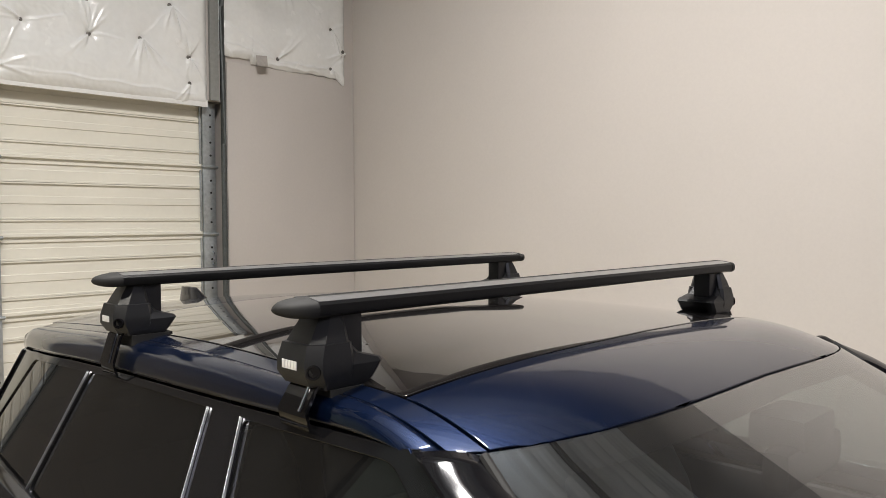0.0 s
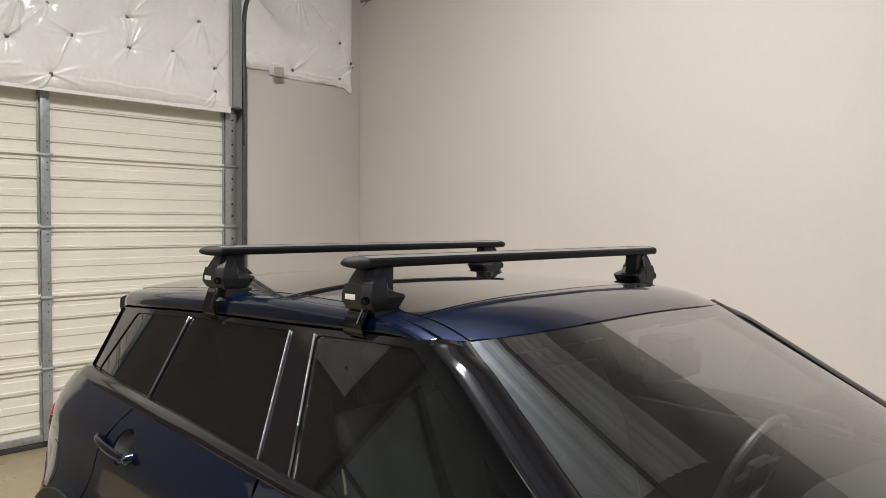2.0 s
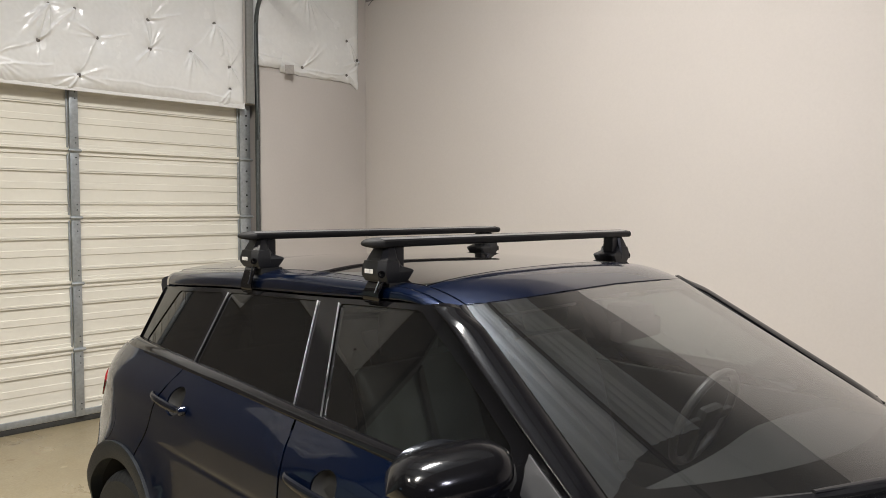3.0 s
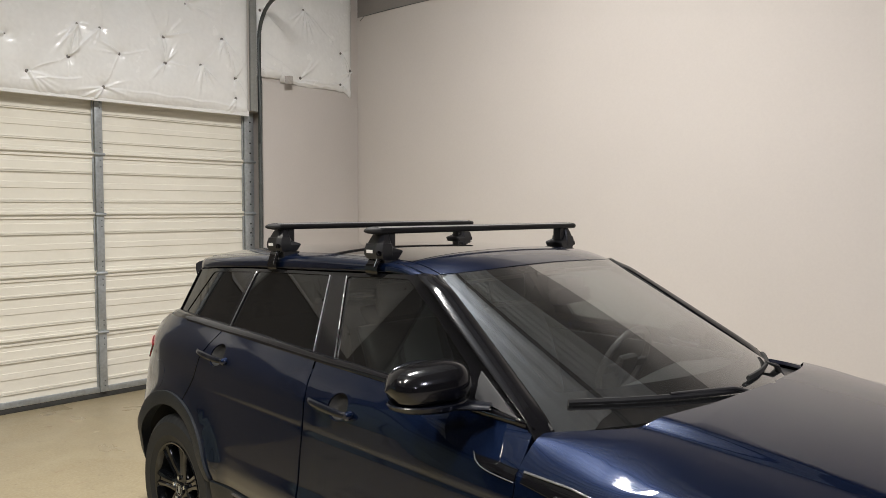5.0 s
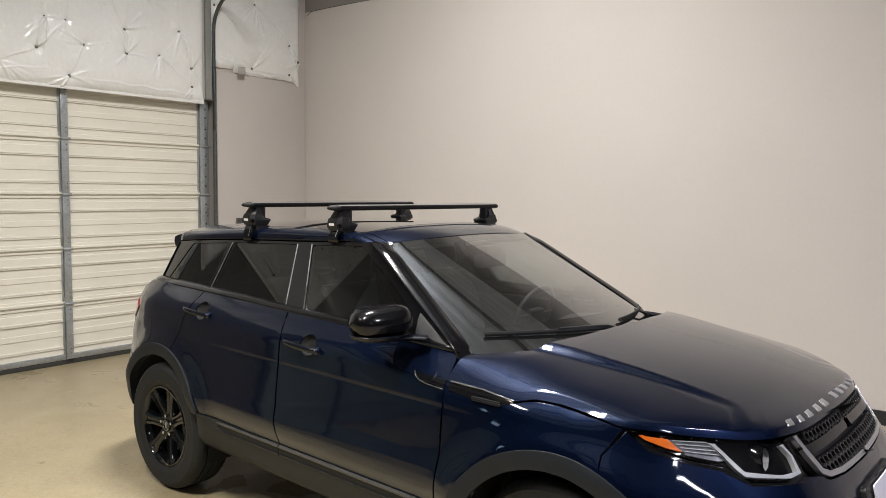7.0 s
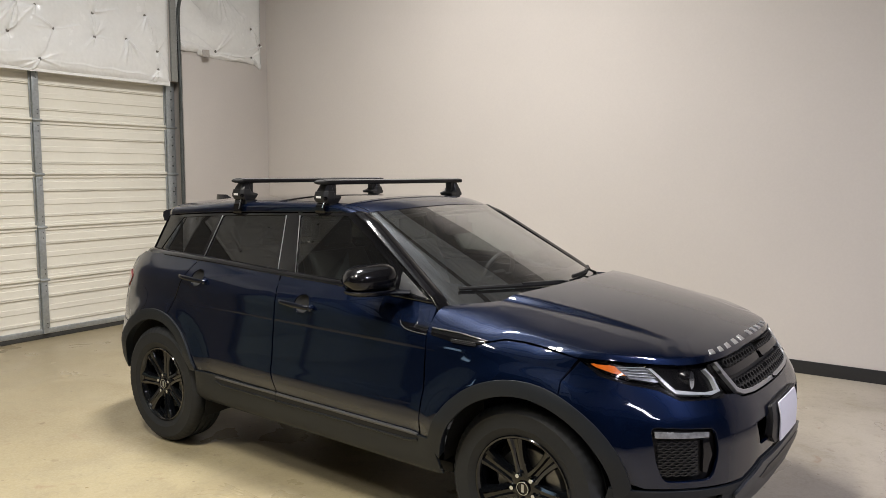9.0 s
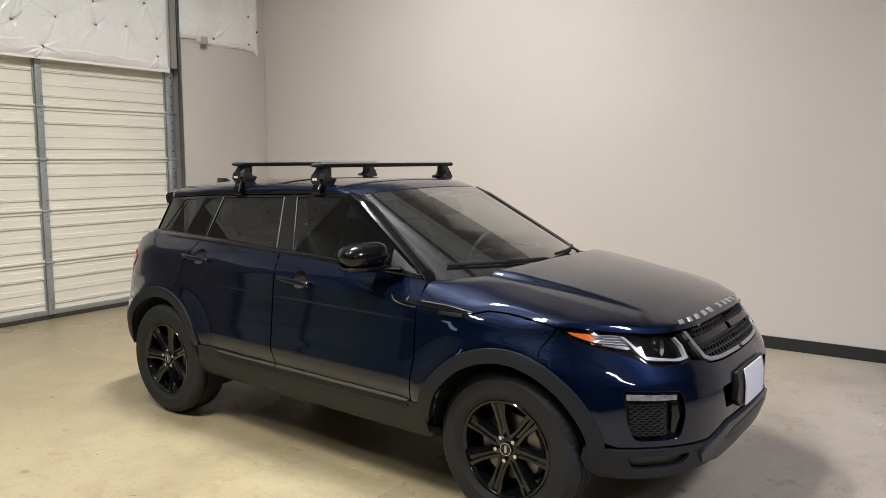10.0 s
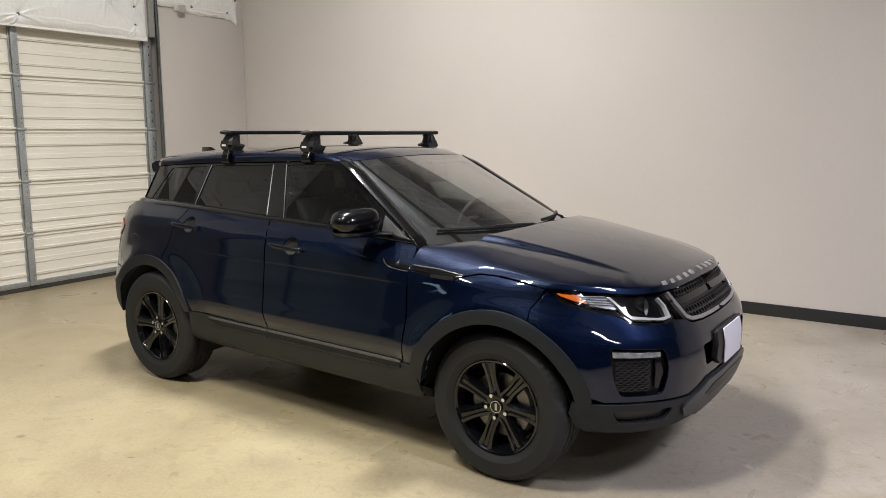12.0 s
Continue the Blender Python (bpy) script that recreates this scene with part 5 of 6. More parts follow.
QW = [(-1.578, 1.19), (-1.455, 1.405), (-1.075, 1.43), (-1.10, 1.182)]
RW = [(-1.055, 1.18), (-1.03, 1.434), (-0.455, 1.457), (-0.36, 1.16)]
FW = [(-0.215, 1.156), (-0.335, 1.46), (0.035, 1.476), (0.265, 1.352), (0.47, 1.222), (0.51, 1.135)]
SAIL = [(0.530, 1.136), (0.520, 1.226), (0.735, 1.103)]
frame_line = [(x, belt(x) - 0.0) for x in np.linspace(-1.668, 0.775, 20).tolist()] + [(0.425, 1.295), (0.075, 1.50)] + [(x, DLO(x)) for x in np.linspace(0.05, -1.64, 16).tolist()]
for flip, _ in SIDES:
    skin("window_frame", frame_line, glass_side, M_FRAME, car, holes=[rounded(q, 0.02) for q in (QW, RW, FW)], flip=flip, off=-0.004, thick=0.02, gap=0, label="gloss black window surround")
    skin("quarter_window", rounded(QW, 0.02), glass_side, M_PRIVACY, car, flip=flip, off=-0.008, thick=0.004, gap=-0.004, label="dark privacy glass")
    skin("rear_window", rounded(RW, 0.02), glass_side, M_PRIVACY, car, flip=flip, off=-0.008, thick=0.004, gap=-0.004, label="dark privacy glass")
    skin("front_window", rounded(FW, 0.02), glass_side, M_WINDOW, car, flip=flip, off=-0.008, thick=0.004, gap=-0.004, label="lightly tinted window").visible_shadow = False
    skin("sail_panel", rounded(SAIL, 0.01), glass_side, M_SAIL, car, flip=flip, off=0.004, thick=0.006, label="satin grey corner panel behind the mirror")
    for a, b, w in (((-0.338, 1.462), (-0.212, 1.158), 0.0014), ((-0.452, 1.458), (-0.358, 1.162), 0.0013), ((-1.035, 1.434), (-1.06, 1.182), 0.0010)):
        skin("pillar_strip", [(a[0] - w, a[1]), (a[0] + w, a[1]), (b[0] + w, b[1]), (b[0] - w, b[1])], glass_side, M_SILVER, car, flip=flip, off=0.002, thick=0.005, gap=0, soft=0.001)

    def moulding(a, b):
        x = -1.68 + 2.43 * a
        p, q = Vector(wall(X(x), belt(x) - 0.012)), Vector(glass_side(x, belt(x) + 0.016))
        m = (p + q) / 2 + Vector((0, -0.012, 0.010))
        return tuple(p * (1 - b) ** 2 + m * 2 * b * (1 - b) + q * b * b)
    sheet("belt_moulding", moulding, 60, 6, M_GLOSS, car, "gloss black moulding under the windows", thick=0.004, flip=flip)

    def rail(a, b):
        x, w = -1.635 + 1.700 * a, -1.635 + 1.737 * a
        p, q = Vector(glass_side(x, DLO(x) + 0.004)), Vector(rf(w, -0.6025))
        m = Vector(((p.x + q.x) / 2, p.y - 0.004, q.z - 0.004))
        r = p * (1 - b) ** 2 + m * 2 * b * (1 - b) + q * b * b
        r.z -= 0.016 * (0.8 - 0.6 * b) * max(0.0, (a - 0.90) / 0.10) ** 2
        return tuple(r)
    sheet("roof_rail", rail, 60, 12, M_PAINT, car, "blue roof side panel", thick=0.01, flip=flip)

    def pillar(a, b):
        a = -0.06 + 1.06 * a
        p = Vector(glass_side(0.775 - 0.70 * a, 1.085 + 0.418 * a))
        q = Vector(screen(-0.985, a)) + Vector((0.002, 0, 0.003))
        m = (p + q) / 2 + Vector((0.007, -0.012, 0.012)) * (1 + 0.15 * a) * step(-0.05, 0.2, a)
        r = p * (1 - b) ** 2 + m * 2 * b * (1 - b) + q * b * b
        r.z -= 0.045 * max(0.0, (0.1 - a) / 0.16) ** 2 + 0.016 * step(0.84, 1.0, a)
        return tuple(r)
    sheet("a_pillar", pillar, 40, 14, M_PILLAR, car, "gloss black windscreen pillar", thick=0.012, flip=flip)

sheet("windscreen", lambda a, b: screen((2 * a - 1) * 1.0, b), 40, 24, M_SCREEN, car, "raked windscreen with a dark border").visible_shadow = False
frit_out = [(-1.0, 0.0), (1.0, 0.0), (1.0, 1.0), (-1.0, 1.0)]
frit_in = rounded([(-0.89, 0.20), (0, 0.17), (0.89, 0.20), (0.89, 0.94), (0, 0.955), (-0.89, 0.94)], 0.05)
skin("screen_border", frit_out, lambda a, b: screen(a, b), M_FRIT, car, holes=(frit_in,), off=-0.004, thick=0, label="black printed border of the windscreen")


for s in (-1, 1):
    part("screen_seal", tube([tuple(Vector(screen(s * 0.99, w)) + Vector((0.002, 0, 0.007))) for w in np.linspace(0.0, 0.985, 25).tolist()], 0.0068, 8), M_RUBBER, car, "black seal along the windscreen's edge")


def cowl(a, b):
    v = (2 * a - 1)
    y = 0.80 * v
    x = 1.15
    for q in range(30):
        xx = 0.76 + 0.39 * q / 29
        if REAR(xx) <= abs(y):
            x = xx
            break
    p, q = Vector((x + 0.03, y, hood_z(x, y) - 0.03)), Vector(bare_screen(v * 0.97, 0.0)) + Vector((0.0, 0, -0.012))
    return trim(*(p + (q - p) * b))


sheet("cowl", cowl, 40, 6, M_TRIM, car, "black plastic cowl")


def wiper(v0, v1, w0, w1, pivot):
    ob = part("wiper_arm", tube([screen(*pivot), tuple(Vector(screen(pivot[0] * 0.8 + v0 * 0.2, pivot[1] * 0.6 + w0 * 0.4)) + Vector((0.01, 0, 0.022))), tuple(Vector(screen((v0 + v1) / 2, (w0 + w1) / 2)) + Vector((0.01, 0, 0.026)))], [0.014, 0.011, 0.006], 8, 0.7), M_TRIM, car, "black wiper arm")
    line = [tuple(Vector(screen(v0 + (v1 - v0) * k / 12, w0 + (w1 - w0) * k / 12)) + Vector((0.006, 0, 0.014))) for k in range(13)]
    part("wiper_blade", tube(line, 0.008, 6, 1.3), M_RUBBER, ob)


wiper(-0.88, -0.12, 0.125, 0.04, (0.0, 0.0))
wiper(0.02, 0.70, 0.075, 0.10, (0.55, 0.03))


LOW, HIGH = Vector(glass_side(-1.668, 1.176)), Vector(glass_side(-1.64, 1.402))


def rear_pane(v, b):
    k = abs(v) ** 2.5
    p = Vector((-1.97 + (LOW.x + 1.97) * k, abs(LOW.y) * v, LOW.z))
    q = Vector((-1.89 + (HIGH.x + 1.89) * k, abs(HIGH.y) * v, HIGH.z + 0.03 * (1 - k)))
    return p + (q - p) * b


sheet("rear_screen", lambda a, b: tuple(rear_pane(2 * a - 1, b)), 24, 8, M_PRIVACY, car, "dark rear window", thick=0.004)


def shelf(a, b):
    u = 2 * END - 4.55 + (4.55 - (2 * END - 4.55)) * a
    p = Vector(wall(u, 1.128))
    q = rear_pane(max(-1, min(1, p.y / 0.77)), 0.0)
    m = (p + q) / 2 + Vector((0, 0, 0.012))
    return tuple(p * (1 - b) ** 2 + m * 2 * b * (1 - b) + q * b * b)


sheet("tailgate_top", shelf, 40, 6, M_PAINT, car, thick=0.01)

# inner shell and floor pan, so that no gap looks through
skin("inner_shell", [(0.95, 0.36), (0.95, 0.86)] + [(X(x), 1.0) for x in (1.5, 1.2, 0.9)] + [(X(x), belt(x) - 0.05) for x in np.linspace(0.7, -1.75, 14).tolist()] + [(END, 1.08), (END, 0.36)] + [(X(-1.85), 0.36)] + arc(*RA, 0.44, 182, -2, 20) + [(X(0.8), 0.34)] + arc(*FA, 0.44, 182, -2, 20), wall, M_UNDER, car, off=-0.03, h=0.09, thick=0)
skin("inner_shell", [(0.95, 0.36), (0.95, 0.86)] + [(X(x), 1.0) for x in (1.5, 1.2, 0.9)] + [(X(x), belt(x) - 0.05) for x in np.linspace(0.7, -1.75, 14).tolist()] + [(END, 1.08), (END, 0.36)] + [(X(-1.85), 0.36)] + arc(*RA, 0.44, 182, -2, 20) + [(X(0.8), 0.34)] + arc(*FA, 0.44, 182, -2, 20), wall, M_UNDER, car, off=-0.03, h=0.09, thick=0, flip=True)
bm = box((1.75, 1.62, 0.06), (0, 0, 0.30), 0.02)
box((4.1, 1.05, 0.08), (0, 0, 0.33), 0.03, bm=bm)
part("floor_pan", bm, M_UNDER, car)
part("front_bulkhead", box((0.06, 1.4, 0.6), (0.95, 0, 0.68), 0.02), M_UNDER, car)


# ---- wheels ----
def wheel(x, flip, spin):
    ob = new("wheel")
    ob.parent = car
    ob["label"] = "black seven-spoke alloy wheel with a tyre showing wear"
    s = 1 if flip else -1
    half = [(0.228, 0.098), (0.238, 0.108), (0.262, 0.1155), (0.268, 0.1185), (0.276, 0.1175), (0.300, 0.119), (0.322, 0.116), (0.328, 0.117), (0.342, 0.110), (0.355, 0.099), (0.3625, 0.084)]
    mid = [(0.364, 0.066), (0.364, 0.050), (0.356, 0.048), (0.356, 0.040), (0.365, 0.038), (0.365, 0.006), (0.357, 0.004), (0.357, -0.004), (0.365, -0.006), (0.365, -0.038), (0.356, -0.040), (0.356, -0.048), (0.364, -0.050), (0.364, -0.066)]
    prof = [(r, -h) for r, h in half] + [(r, -h) for r, h in mid] + [(r, h) for r, h in reversed(half)]
    bm = lathe(prof, 180, "Y")
    for v in bm.verts:
        r = math.hypot(v.co.x, v.co.z)
        if abs(v.co.y) > 0.08 and 0.338 < r < 0.3635 and round(math.atan2(v.co.z, v.co.x) / (2 * math.pi) * 180) % 3 == 0:
            v.co.x *= 1 - 0.0045 / r
            v.co.z *= 1 - 0.0045 / r
    part("tyre", bm, M_TYRE, ob, "dull black all-season tyre", sharp=30)
    bm = lathe([(0.229, -0.100), (0.233, -0.106), (0.229, -0.110), (0.222, -0.108), (0.214, -0.098), (0.205, -0.07), (0.196, 0.0), (0.205, 0.08), (0.229, 0.1)], 72, "Y")
    rim = part("rim", bm, M_RIM, ob, "gloss black rim")
    for k in range(7):
        a = radians(spin + k * 360 / 7)
        rings = []
        for q in range(9):
            t = q / 8
            r = 0.05 + 0.168 * t
            w = 0.039 - 0.010 * math.sin(t * math.pi) + 0.009 * t * t
            y = -0.078 - 0.022 * t ** 0.8
            d = 0.034
            sec = [(-w, y + d), (-w, y + 0.012), (-w * 0.82, y), (-w * 0.42, y - 0.004), (-w * 0.2, y + 0.006), (w * 0.2, y + 0.006), (w * 0.42, y - 0.004), (w * 0.82, y), (w, y + 0.012), (w, y + d)]
            rings.append([(r * math.cos(a) - c * math.sin(a), e, r * math.sin(a) + c * math.cos(a)) for c, e in sec])
        part("spoke", loft(rings), M_RIM, rim, sharp=40)
    part("hub", lathe([(0.0005, -0.082), (0.062, -0.080), (0.078, -0.074), (0.082, -0.05), (0.082, 0.0)], 40, "Y"), M_RIM, ob)
    cap = part("hub_cap", lathe([(0.0005, -0.092), (0.026, -0.092), (0.031, -0.089), (0.033, -0.082)], 32, "Y"), M_GLOSS, ob, "black centre cap with a bright ring")
    part("cap_ring", lathe([(0.026, -0.0925), (0.0265, -0.095), (0.029, -0.095), (0.0295, -0.0905)], 32, "Y"), M_CHROME, cap)
    part("cap_badge", box((0.012, 0.002, 0.034), (0, -0.093, 0), 0.0005), M_SILVER, cap)
    for k in range(5):
        a = radians(spin + 18 + k * 72)
        part("wheel_nut", lathe([(0.0005, -0.096), (0.0095, -0.095), (0.0115, -0.089), (0.0115, -0.072)], 6, "Y", (0.056 * math.cos(a), 0, 0.056 * math.sin(a))), M_CHROME, ob, "bright wheel nut")
    part("brake_disc", lathe([(0.05, -0.035), (0.155, -0.035), (0.158, -0.032), (0.158, -0.012), (0.155, -0.01), (0.05, -0.01)], 48, "Y"), M_DISC, ob, "grey brake disc")
    rings = []
    for q in range(9):
        a = radians(-35 + q * 9)
        rings.append([(r * math.cos(a), y, r * math.sin(a)) for r, y in ((0.105, -0.052), (0.165, -0.056), (0.178, -0.04), (0.178, 0.005), (0.105, 0.005))])
    part("brake_caliper", loft(rings), M_DISC, ob, "grey brake caliper")
    part("backing_plate", lathe([(0.02, 0.02), (0.19, 0.02), (0.192, 0.03)], 40, "Y"), M_UNDER, ob)
    ob.matrix_basis = Matrix.Translation((x, -0.828 * (1 if not flip else -1), 0.358)) @ Matrix.Scale(1.02, 4) @ (Matrix.Rotation(math.pi, 4, "Z") if flip else Matrix.Identity(4))
    return ob


for flip in (False, True):
    wheel(1.328, flip, 101)
    wheel(-1.337, flip, 76)


# ---- door handles and mirrors ----
def handle(x0, x1, z, flip):
    cx, cz = CUPS[0] if x0 < -0.5 else CUPS[1]
    bowl = []
    for k, d in ((1.04, 0.006), (0.97, 0.009), (0.85, 0.022), (0.6, 0.032), (0.25, 0.036)):
        bowl.append([tuple(Vector(wall(u, h)) + Vector((0, d, 0))) for u, h in cup_line(cx, cz, k)])
    bm = loft(bowl, caps=False)
    bm.faces.new([v for v in list(bm.verts)[-24:]])
    # black puts the shade of the body-coloured cup into its material
    part("handle_cup", bm, M_RUBBER, car, "cup behind the handle, blackened for its shade", flip=flip, sharp=60)
    rings = []
    for k in range(15):
        t = k / 14
        p = Vector(wall(X(x0 + (x1 - x0) * t), z - 0.012 * t))
        out = 0.010 + 0.018 * math.sin(math.pi * min(1, max(0, t))) ** 0.4
        w = 0.015 * (0.75 + 0.25 * math.sin(math.pi * t))
        rings.append([(p.x, p.y - out + 0.010 * math.cos(a), p.z + w * math.sin(a)) for a in [q * math.pi / 6 for q in range(12)]])
    ob = part("door_handle", loft(rings), M_HANDLE, car, "dark bar handle", flip=flip)
    p = Vector(wall(X(x1 + 0.008), z - 0.012))
    part("handle_end", loft([[(p.x + 0.014 * math.cos(a) * r, p.y - 0.014 * h, p.z + 0.016 * math.sin(a) * r) for a in [q * math.pi / 6 for q in range(12)]] for r, h in ((1.1, 0), (1.0, 1.4), (0.6, 1.9))]), M_PAINT, ob, flip=flip)


for flip in (False, True):
    handle(-1.145, -0.90, 1.066, flip)
    handle(-0.21, 0.03, 1.016, flip)
    # mirror: a gloss shell over a black base on an arm
    rings = []
    # the far mirror is turned and lowered to stay hidden from the camera
    turn = Matrix.Rotation(radians(-75 if flip else -18), 4, "Z")
    hub = Vector((0.43, -0.925, 1.125)) if flip else Vector((0.50, -0.985, 1.207))
    for k in range(15):
        t = -1 + 2 * k / 14
        r = (1 - abs(t) ** 3.6) ** 0.5 if abs(t) < 1 else 0.03
        ring = []
        for q in range(24):
            a = 2 * math.pi * q / 24
            c, s = math.cos(a), math.sin(a)
            c, s = math.copysign(abs(c) ** (0.8 if s > 0 else 0.45), c), math.copysign(abs(s) ** (0.95 if s > 0 else 0.7), s)
            tuck = 1.0 if s > -0.02 else 0.955
            v = Vector((0.092 * max(r, 0.03) * c * tuck, 0.142 * t * tuck, (0.074 * (1 + 0.10 * t) if s > 0 else 0.046) * (max(r, 0.03) ** 0.8) * s - 0.004 + 0.004 * t))
            ring.append(tuple(turn @ v + hub))
        rings.append(ring)
    mirror = part("door_mirror", loft(rings), M_CAP, car, "gloss black door mirror, turned and lowered out of view" if flip else "gloss black door mirror", sharp=60, flip=flip)
    rings = [[tuple(turn @ Vector((0.082 * r * math.cos(a), 0.118 * r * math.sin(a) + o, h)) + hub) for a in [q * math.pi / 12 for q in range(24)]] for r, h, o in ((1.10, -0.046, 0), (1.14, -0.050, 0), (1.10, -0.062, 0.004), (0.94, -0.072, 0.01), (0.6, -0.077, 0.015))]
    part("mirror_base", loft(rings), M_HANDLE, mirror, "satin black underside", flip=flip)
    part("mirror_arm", tube([(0.50, -0.965, 1.146), (0.57, -0.905, 1.144), (0.645, -0.855, 1.142)], [0.060, 0.052, 0.036], 12, 0.30), M_HANDLE, mirror, flip=flip)
    bm = loft([[tuple(turn @ Vector((-0.084 - h, 0.105 * r * math.cos(a), 0.062 * r * math.sin(a))) + hub) for a in [q * math.pi / 12 for q in range(24)]] for r, h in ((1.0, 0), (0.97, 0.004))])
    part("mirror_glass", bm, M_CHROME, mirror, "mirror glass", flip=flip)

# ---- cabin inside ----
rings = []
for k in range(21):
    y = -0.74 + 1.48 * k / 20
    hump = 0.03 * math.exp(-((y - 0.36) / 0.2) ** 2)
    rings.append([(1.02, y, 1.0), (0.98, y, 1.06), (0.80, y, 1.075 + hump * 0.6), (0.62, y, 1.07 + hump), (0.55, y, 1.03 + hump), (0.56, y, 0.86), (0.75, y, 0.75), (1.02, y, 0.75)])
part("dashboard", loft(rings), M_DASH, car, "black moulded dashboard")
ring = lathe([(0.172 + 0.0145 * math.cos(a), 0.0145 * math.sin(a)) for a in [q * math.pi / 5 for q in range(10)]], 40, "X", closed=True)
tilt = Matrix.Translation((0.40, 0.305, 1.07)) @ Matrix.Rotation(radians(22), 4, "Y")
bmesh.ops.transform(ring, matrix=tilt, verts=ring.verts)
steer = part("steering_wheel", ring, M_SEAT, car, "black leather steering wheel")
bm = box((0.04, 0.13, 0.10), (0.01, 0, 0), 0.02)
for a in (0, 180, 270):
    box((0.018, 0.13, 0.035), (0.008, 0.105 * math.cos(radians(a)), 0.105 * math.sin(radians(a))), 0.006, turn=Matrix.Rotation(radians(a), 4, "X"), bm=bm)
bmesh.ops.transform(bm, matrix=tilt, verts=bm.verts)
part("steering_hub", bm, M_DASH, steer)


def seat(x, y, wide, tall):
    def cushion(points, w, bulge):
        rings = []
        for px, pz, d in points:
            rings.append([(px + d * math.cos(a) * 0.5, y + w * math.copysign(abs(math.sin(a)) ** 0.6, math.sin(a)), pz + bulge * math.cos(a)) for a in [q * math.pi / 10 for q in range(20)]])
        return loft(rings)
    base = part("seat", cushion([(x + 0.02, 0.60, 0.05), (x + 0.03, 0.62, 0.45), (x + 0.03, 0.70, 0.5), (x + 0.02, 0.74, 0.4)], wide, 0.0), M_SEAT, car, "dark leather seat")
    part("seat_back", cushion([(x - 0.16, 0.70, 0.15), (x - 0.20, 0.85, 0.2), (x - 0.27, 1.10, 0.17), (x - 0.33, tall, 0.11), (x - 0.34, tall + 0.03, 0.04)], wide * 0.95, 0.0), M_SEAT, base)
    part("headrest", cushion([(x - 0.34, tall + 0.06, 0.06), (x - 0.345, tall + 0.10, 0.10), (x - 0.35, tall + 0.17, 0.09), (x - 0.35, tall + 0.20, 0.03)], 0.125, 0.0), M_SEAT, base)


seat(0.02, 0.37, 0.25, 1.22)
seat(0.02, -0.37, 0.25, 1.22)
seat(-0.82, 0.36, 0.30, 1.16)
seat(-0.82, -0.36, 0.30, 1.16)
for flip, _ in SIDES:
    part("door_card", box((1.7, 0.03, 0.42), (-0.15, -0.79, 0.88), 0.012), M_DASH, car, flip=flip)
sheet("headlining", lambda a, b: (-1.55 + 1.65 * a, -0.56 + 1.12 * b, roof_z(-1.55 + 1.65 * a, -0.56 + 1.12 * b) - 0.035), 20, 12, M_LINER, car, "grey headlining")
bm = box((0.05, 0.24, 0.07), (0.29, 0.05, 1.385), 0.02)
box((0.1, 0.14, 0.06), (0.27, 0.05, 1.435), 0.018, bm=bm)
part("inside_mirror", bm, M_RUBBER, car, "black inside mirror and sensor housing")
for y in (-0.34, 0.34):
    part("sun_visor", box((0.16, 0.40, 0.02), (0.12, y, 1.465), 0.008, Matrix.Rotation(radians(-8), 3, "Y")), M_LINER, car, "folded sun visor")


# ---- roof bars ----
def five_blocks(x, y, z):
    bm = bmesh.new()
    for k in range(5):
        box((0.0066, 0.0016, 0.013), (x + (k - 2) * 0.0078, y, z), 0.0004, bm=bm)
    return bm


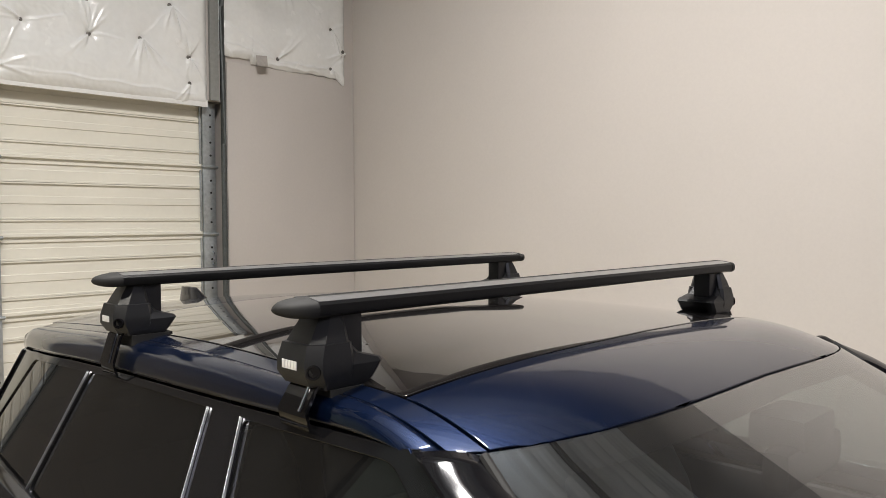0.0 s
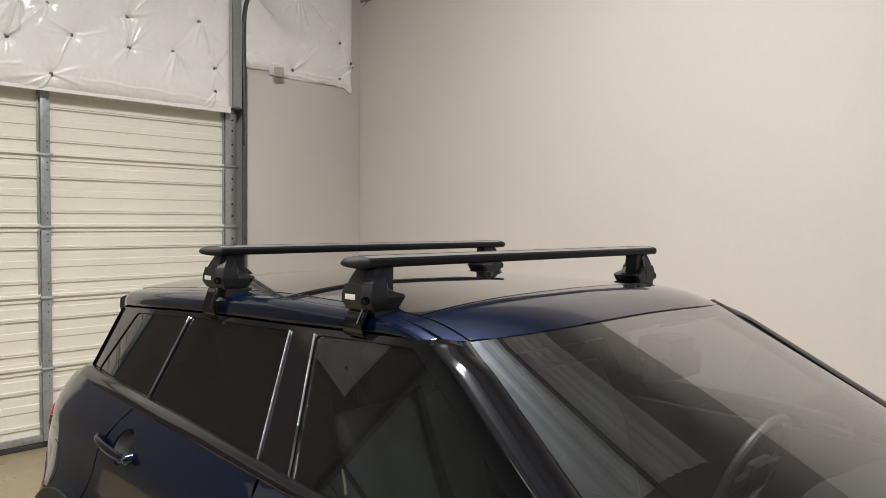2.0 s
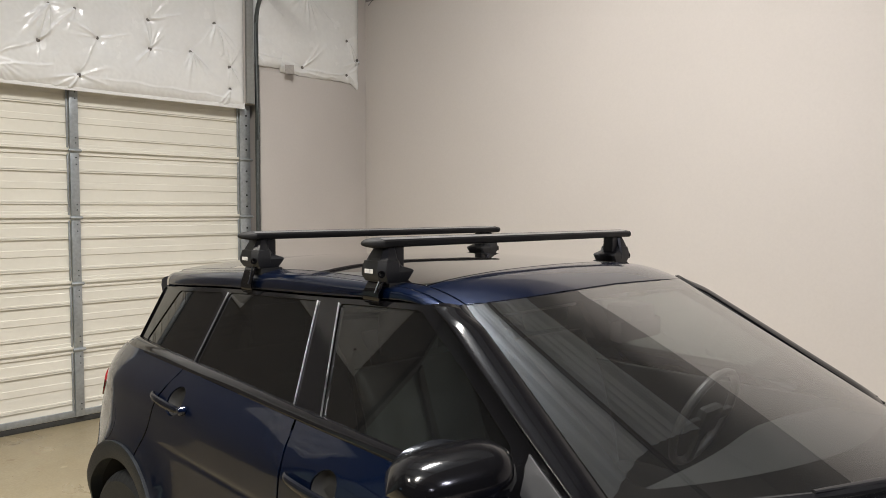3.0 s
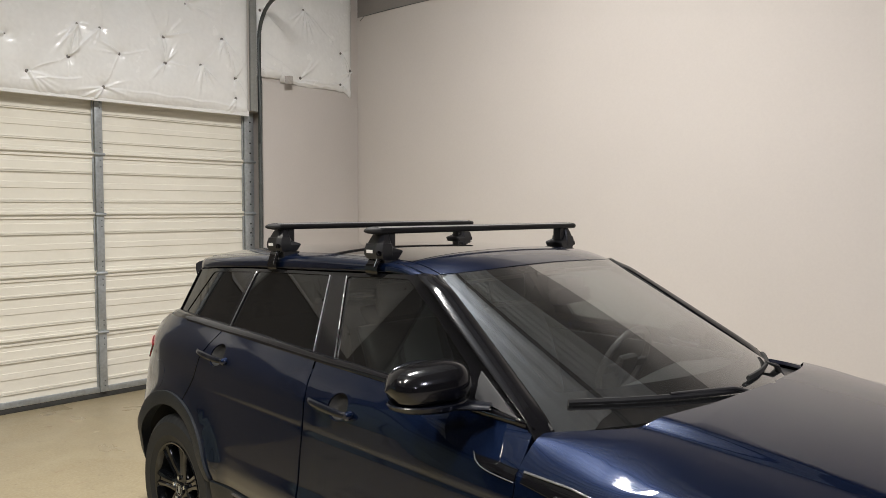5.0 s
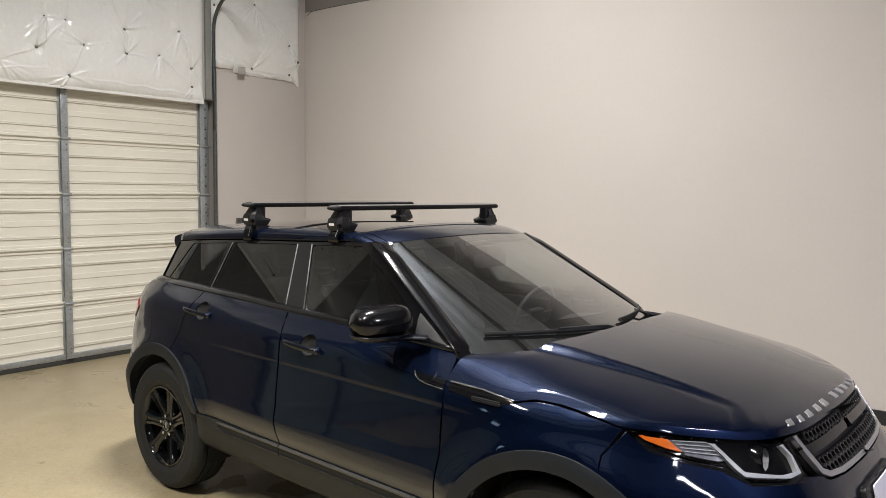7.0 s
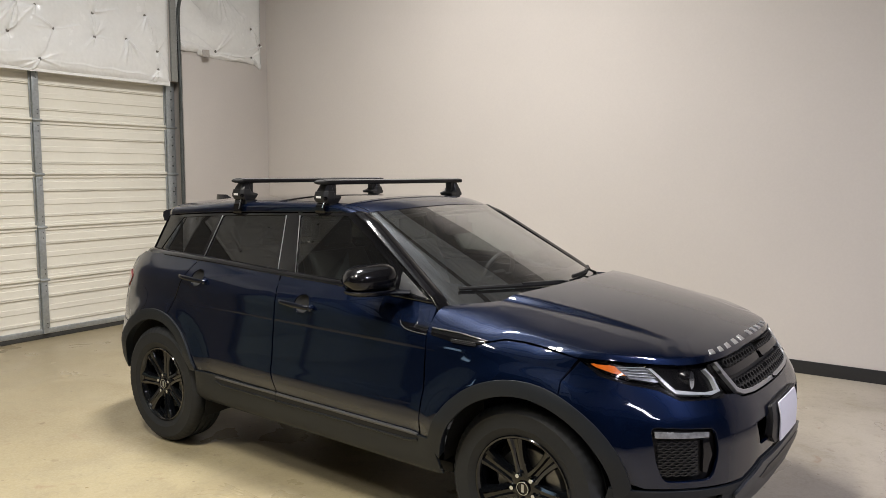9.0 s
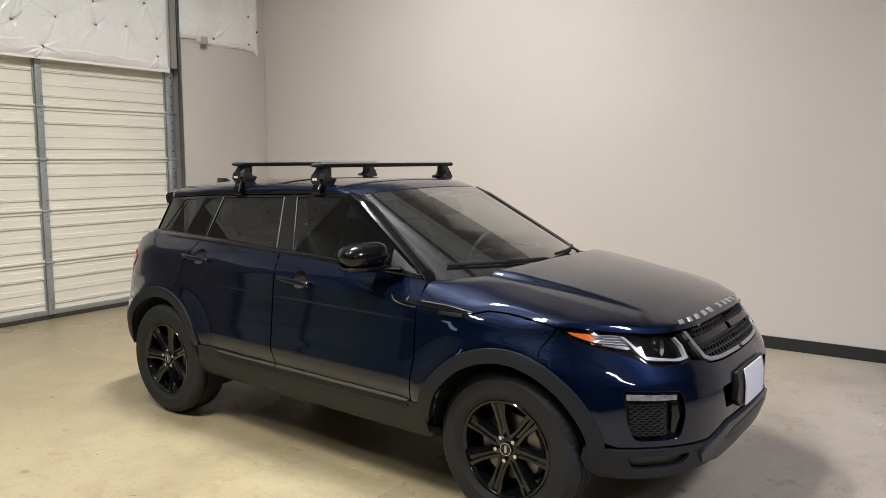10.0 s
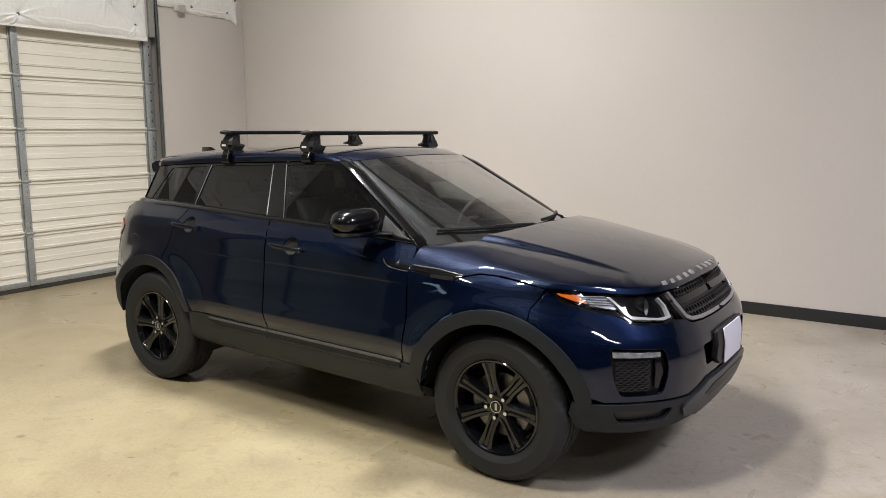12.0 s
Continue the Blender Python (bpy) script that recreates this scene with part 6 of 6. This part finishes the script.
def roof_bar(x, label):
    bar = new("roof_bar")
    z0 = 1.661
    half = 0.695

    def section():
        return [(-0.040, -0.003), (-0.034, 0.006), (-0.020, 0.013), (-0.004, 0.0155), (0.008, 0.0150), (0.034, 0.0108), (0.0385, 0.006), (0.040, -0.001),
                (0.0385, -0.009), (0.034, -0.0125), (0.010, -0.0145), (-0.015, -0.013), (-0.032, -0.009)]
    rings = [[(x + a, y, z0 + b) for a, b in section()] for y in [(-half + 0.047) + (2 * half - 0.094) * k / 12 for k in range(13)]]
    part("bar", loft(rings), M_BAR, bar, "black anodised wing-shaped bar", sharp=26)
    # separate pale strip: the black bar's reflection put into its colour
    line = [(0.008, 0.0156), (0.034, 0.0114), (0.034, 0.0098), (0.008, 0.0138)]
    part("top_face", loft([[(x + a, y, z0 + b) for a, b in line] for y in (-half + 0.05, half - 0.05)]), M_SHEEN, bar, "leading face in pale metal for its bright reflection")
    part("slot_strip", box((0.010, 2 * half - 0.075, 0.003), (x - 0.008, 0, z0 + 0.0145), 0.001), M_RUBBER, bar, "black rubber strip")
    for s in (-1, 1):
        rings = []
        for t, k in ((0, 1.03), (0.2, 1.02), (0.4, 0.95), (0.6, 0.82), (0.78, 0.64), (0.92, 0.42), (1.0, 0.15)):
            rings.append([(x + a * k - 0.0, s * (half - 0.048 + 0.05 * t), z0 + b * (k ** 0.8)) for a, b in section()])
        part("end_cap", loft(rings), M_RUBBER, bar, "rounded rubber end cap", sharp=60)
        # foot: a faceted cover on a pad, with a strap down to the door frame
        def ring(w, ya, yb, z, cut=0.03):
            pts = [(-w - 0.004, ya), (w - 0.008, ya), (w - 0.002, ya + 0.008), (w - 0.002, yb - cut * 0.75), (w - cut * 0.75, yb), (-w, yb), (-w - 0.012, yb - 0.016), (-w - 0.012, ya + 0.008)]
            return [(x + a, s * b, z) for a, b in pts]
        rz = rf(x, 0.56)[2]
        upper = [ring(0.040, 0.590, 0.656, z0 - 0.056, 0.024), ring(0.035, 0.592, 0.644, z0 - 0.034, 0.020), ring(0.027, 0.594, 0.630, z0 - 0.010, 0.015)]
        foot = part("foot", loft(upper), M_FOOT, bar, "faceted black plastic foot", sharp=32)
        lower = [ring(0.030, 0.596, 0.634, z0 - 0.121, 0.018), ring(0.042, 0.590, 0.655, z0 - 0.113, 0.024), ring(0.047, 0.586, 0.666, z0 - 0.095, 0.026), ring(0.046, 0.586, 0.666, z0 - 0.077, 0.026), ring(0.0425, 0.588, 0.659, z0 - 0.0525, 0.026), ring(0.040, 0.590, 0.656, z0 - 0.0515, 0.026)]
        part("foot_cover", loft(lower), M_FOOT, foot, "lower cover with a lock", sharp=32)
        toe = [ring(0.040, 0.556, 0.640, z0 - 0.119, 0.006), ring(0.044, 0.548, 0.640, z0 - 0.108, 0.006), ring(0.046, 0.532, 0.640, z0 - 0.086, 0.006), ring(0.044, 0.536, 0.640, z0 - 0.080, 0.006), ring(0.038, 0.572, 0.640, z0 - 0.070, 0.006), ring(0.030, 0.598, 0.640, z0 - 0.040, 0.006)]
        part("toe", loft(toe), M_FOOT, foot, "sloping inner toe", sharp=18)
        part("badge", five_blocks(x - 0.012, s * 0.6666, z0 - 0.083), M_WHITE, foot, "small white badge")
        bm = lathe([(0.0005, 0.001), (0.007, 0.001), (0.0078, -0.003), (0.0105, -0.003), (0.0112, 0.004)], 20, "Y")
        bmesh.ops.transform(bm, matrix=Matrix.Translation((x + 0.0365, s * 0.6575, z0 - 0.090)) @ Matrix.Rotation(radians(43 if s < 0 else 137), 4, "Z"), verts=bm.verts)
        part("lock", bm, M_GLOSS, foot, "round lock")
        part("inner_post", box((0.044, 0.040, z0 - rz - 0.016), (x + 0.000, s * 0.578, (z0 + rz) / 2 + 0.004), 0.003), M_TRIM, foot)
        pad = ring(0.047, 0.542, 0.632, 0, 0.006)
        part("pad", loft([[(a, b, rf(x, b)[2] - 0.002) for a, b, _ in pad], [(a, b, z0 - 0.118) for a, b, _ in pad]]), M_RUBBER, foot, "rubber pad on the roof")
        g = glass_side(x, DLO(x) - 0.010)
        rows = [(0.634, z0 - 0.10, 0.028), (0.654, z0 - 0.118, 0.034), (abs(g[1]) + 0.016, g[2] + 0.030, 0.036), (abs(g[1]) + 0.010, g[2] + 0.004, 0.037), (abs(g[1]) + 0.004, g[2], 0.037)]
        rings = [[(x - w, s * b, z), (x + w, s * b, z), (x + w, s * (b - 0.005), z), (x - w, s * (b - 0.005), z)] for b, z, w in rows]
        part("clamp", loft(rings), M_GLOSS, foot, "black steel clamp hooked over the door frame", sharp=60)
        part("clamp_bolt", tube([(x + 0.026, s * 0.658, z0 - 0.112), (x + 0.027, s * (abs(g[1]) + 0.020), g[2] + 0.034)], 0.003, 8), M_CHROME, foot, "bright bolt")
    return tagged(bar, label, "roof bar", "roof bars")


roof_bar(-0.158, "black aerodynamic roof bar clamped over the front doors")
roof_bar(-0.881, "black aerodynamic roof bar clamped over the rear doors")
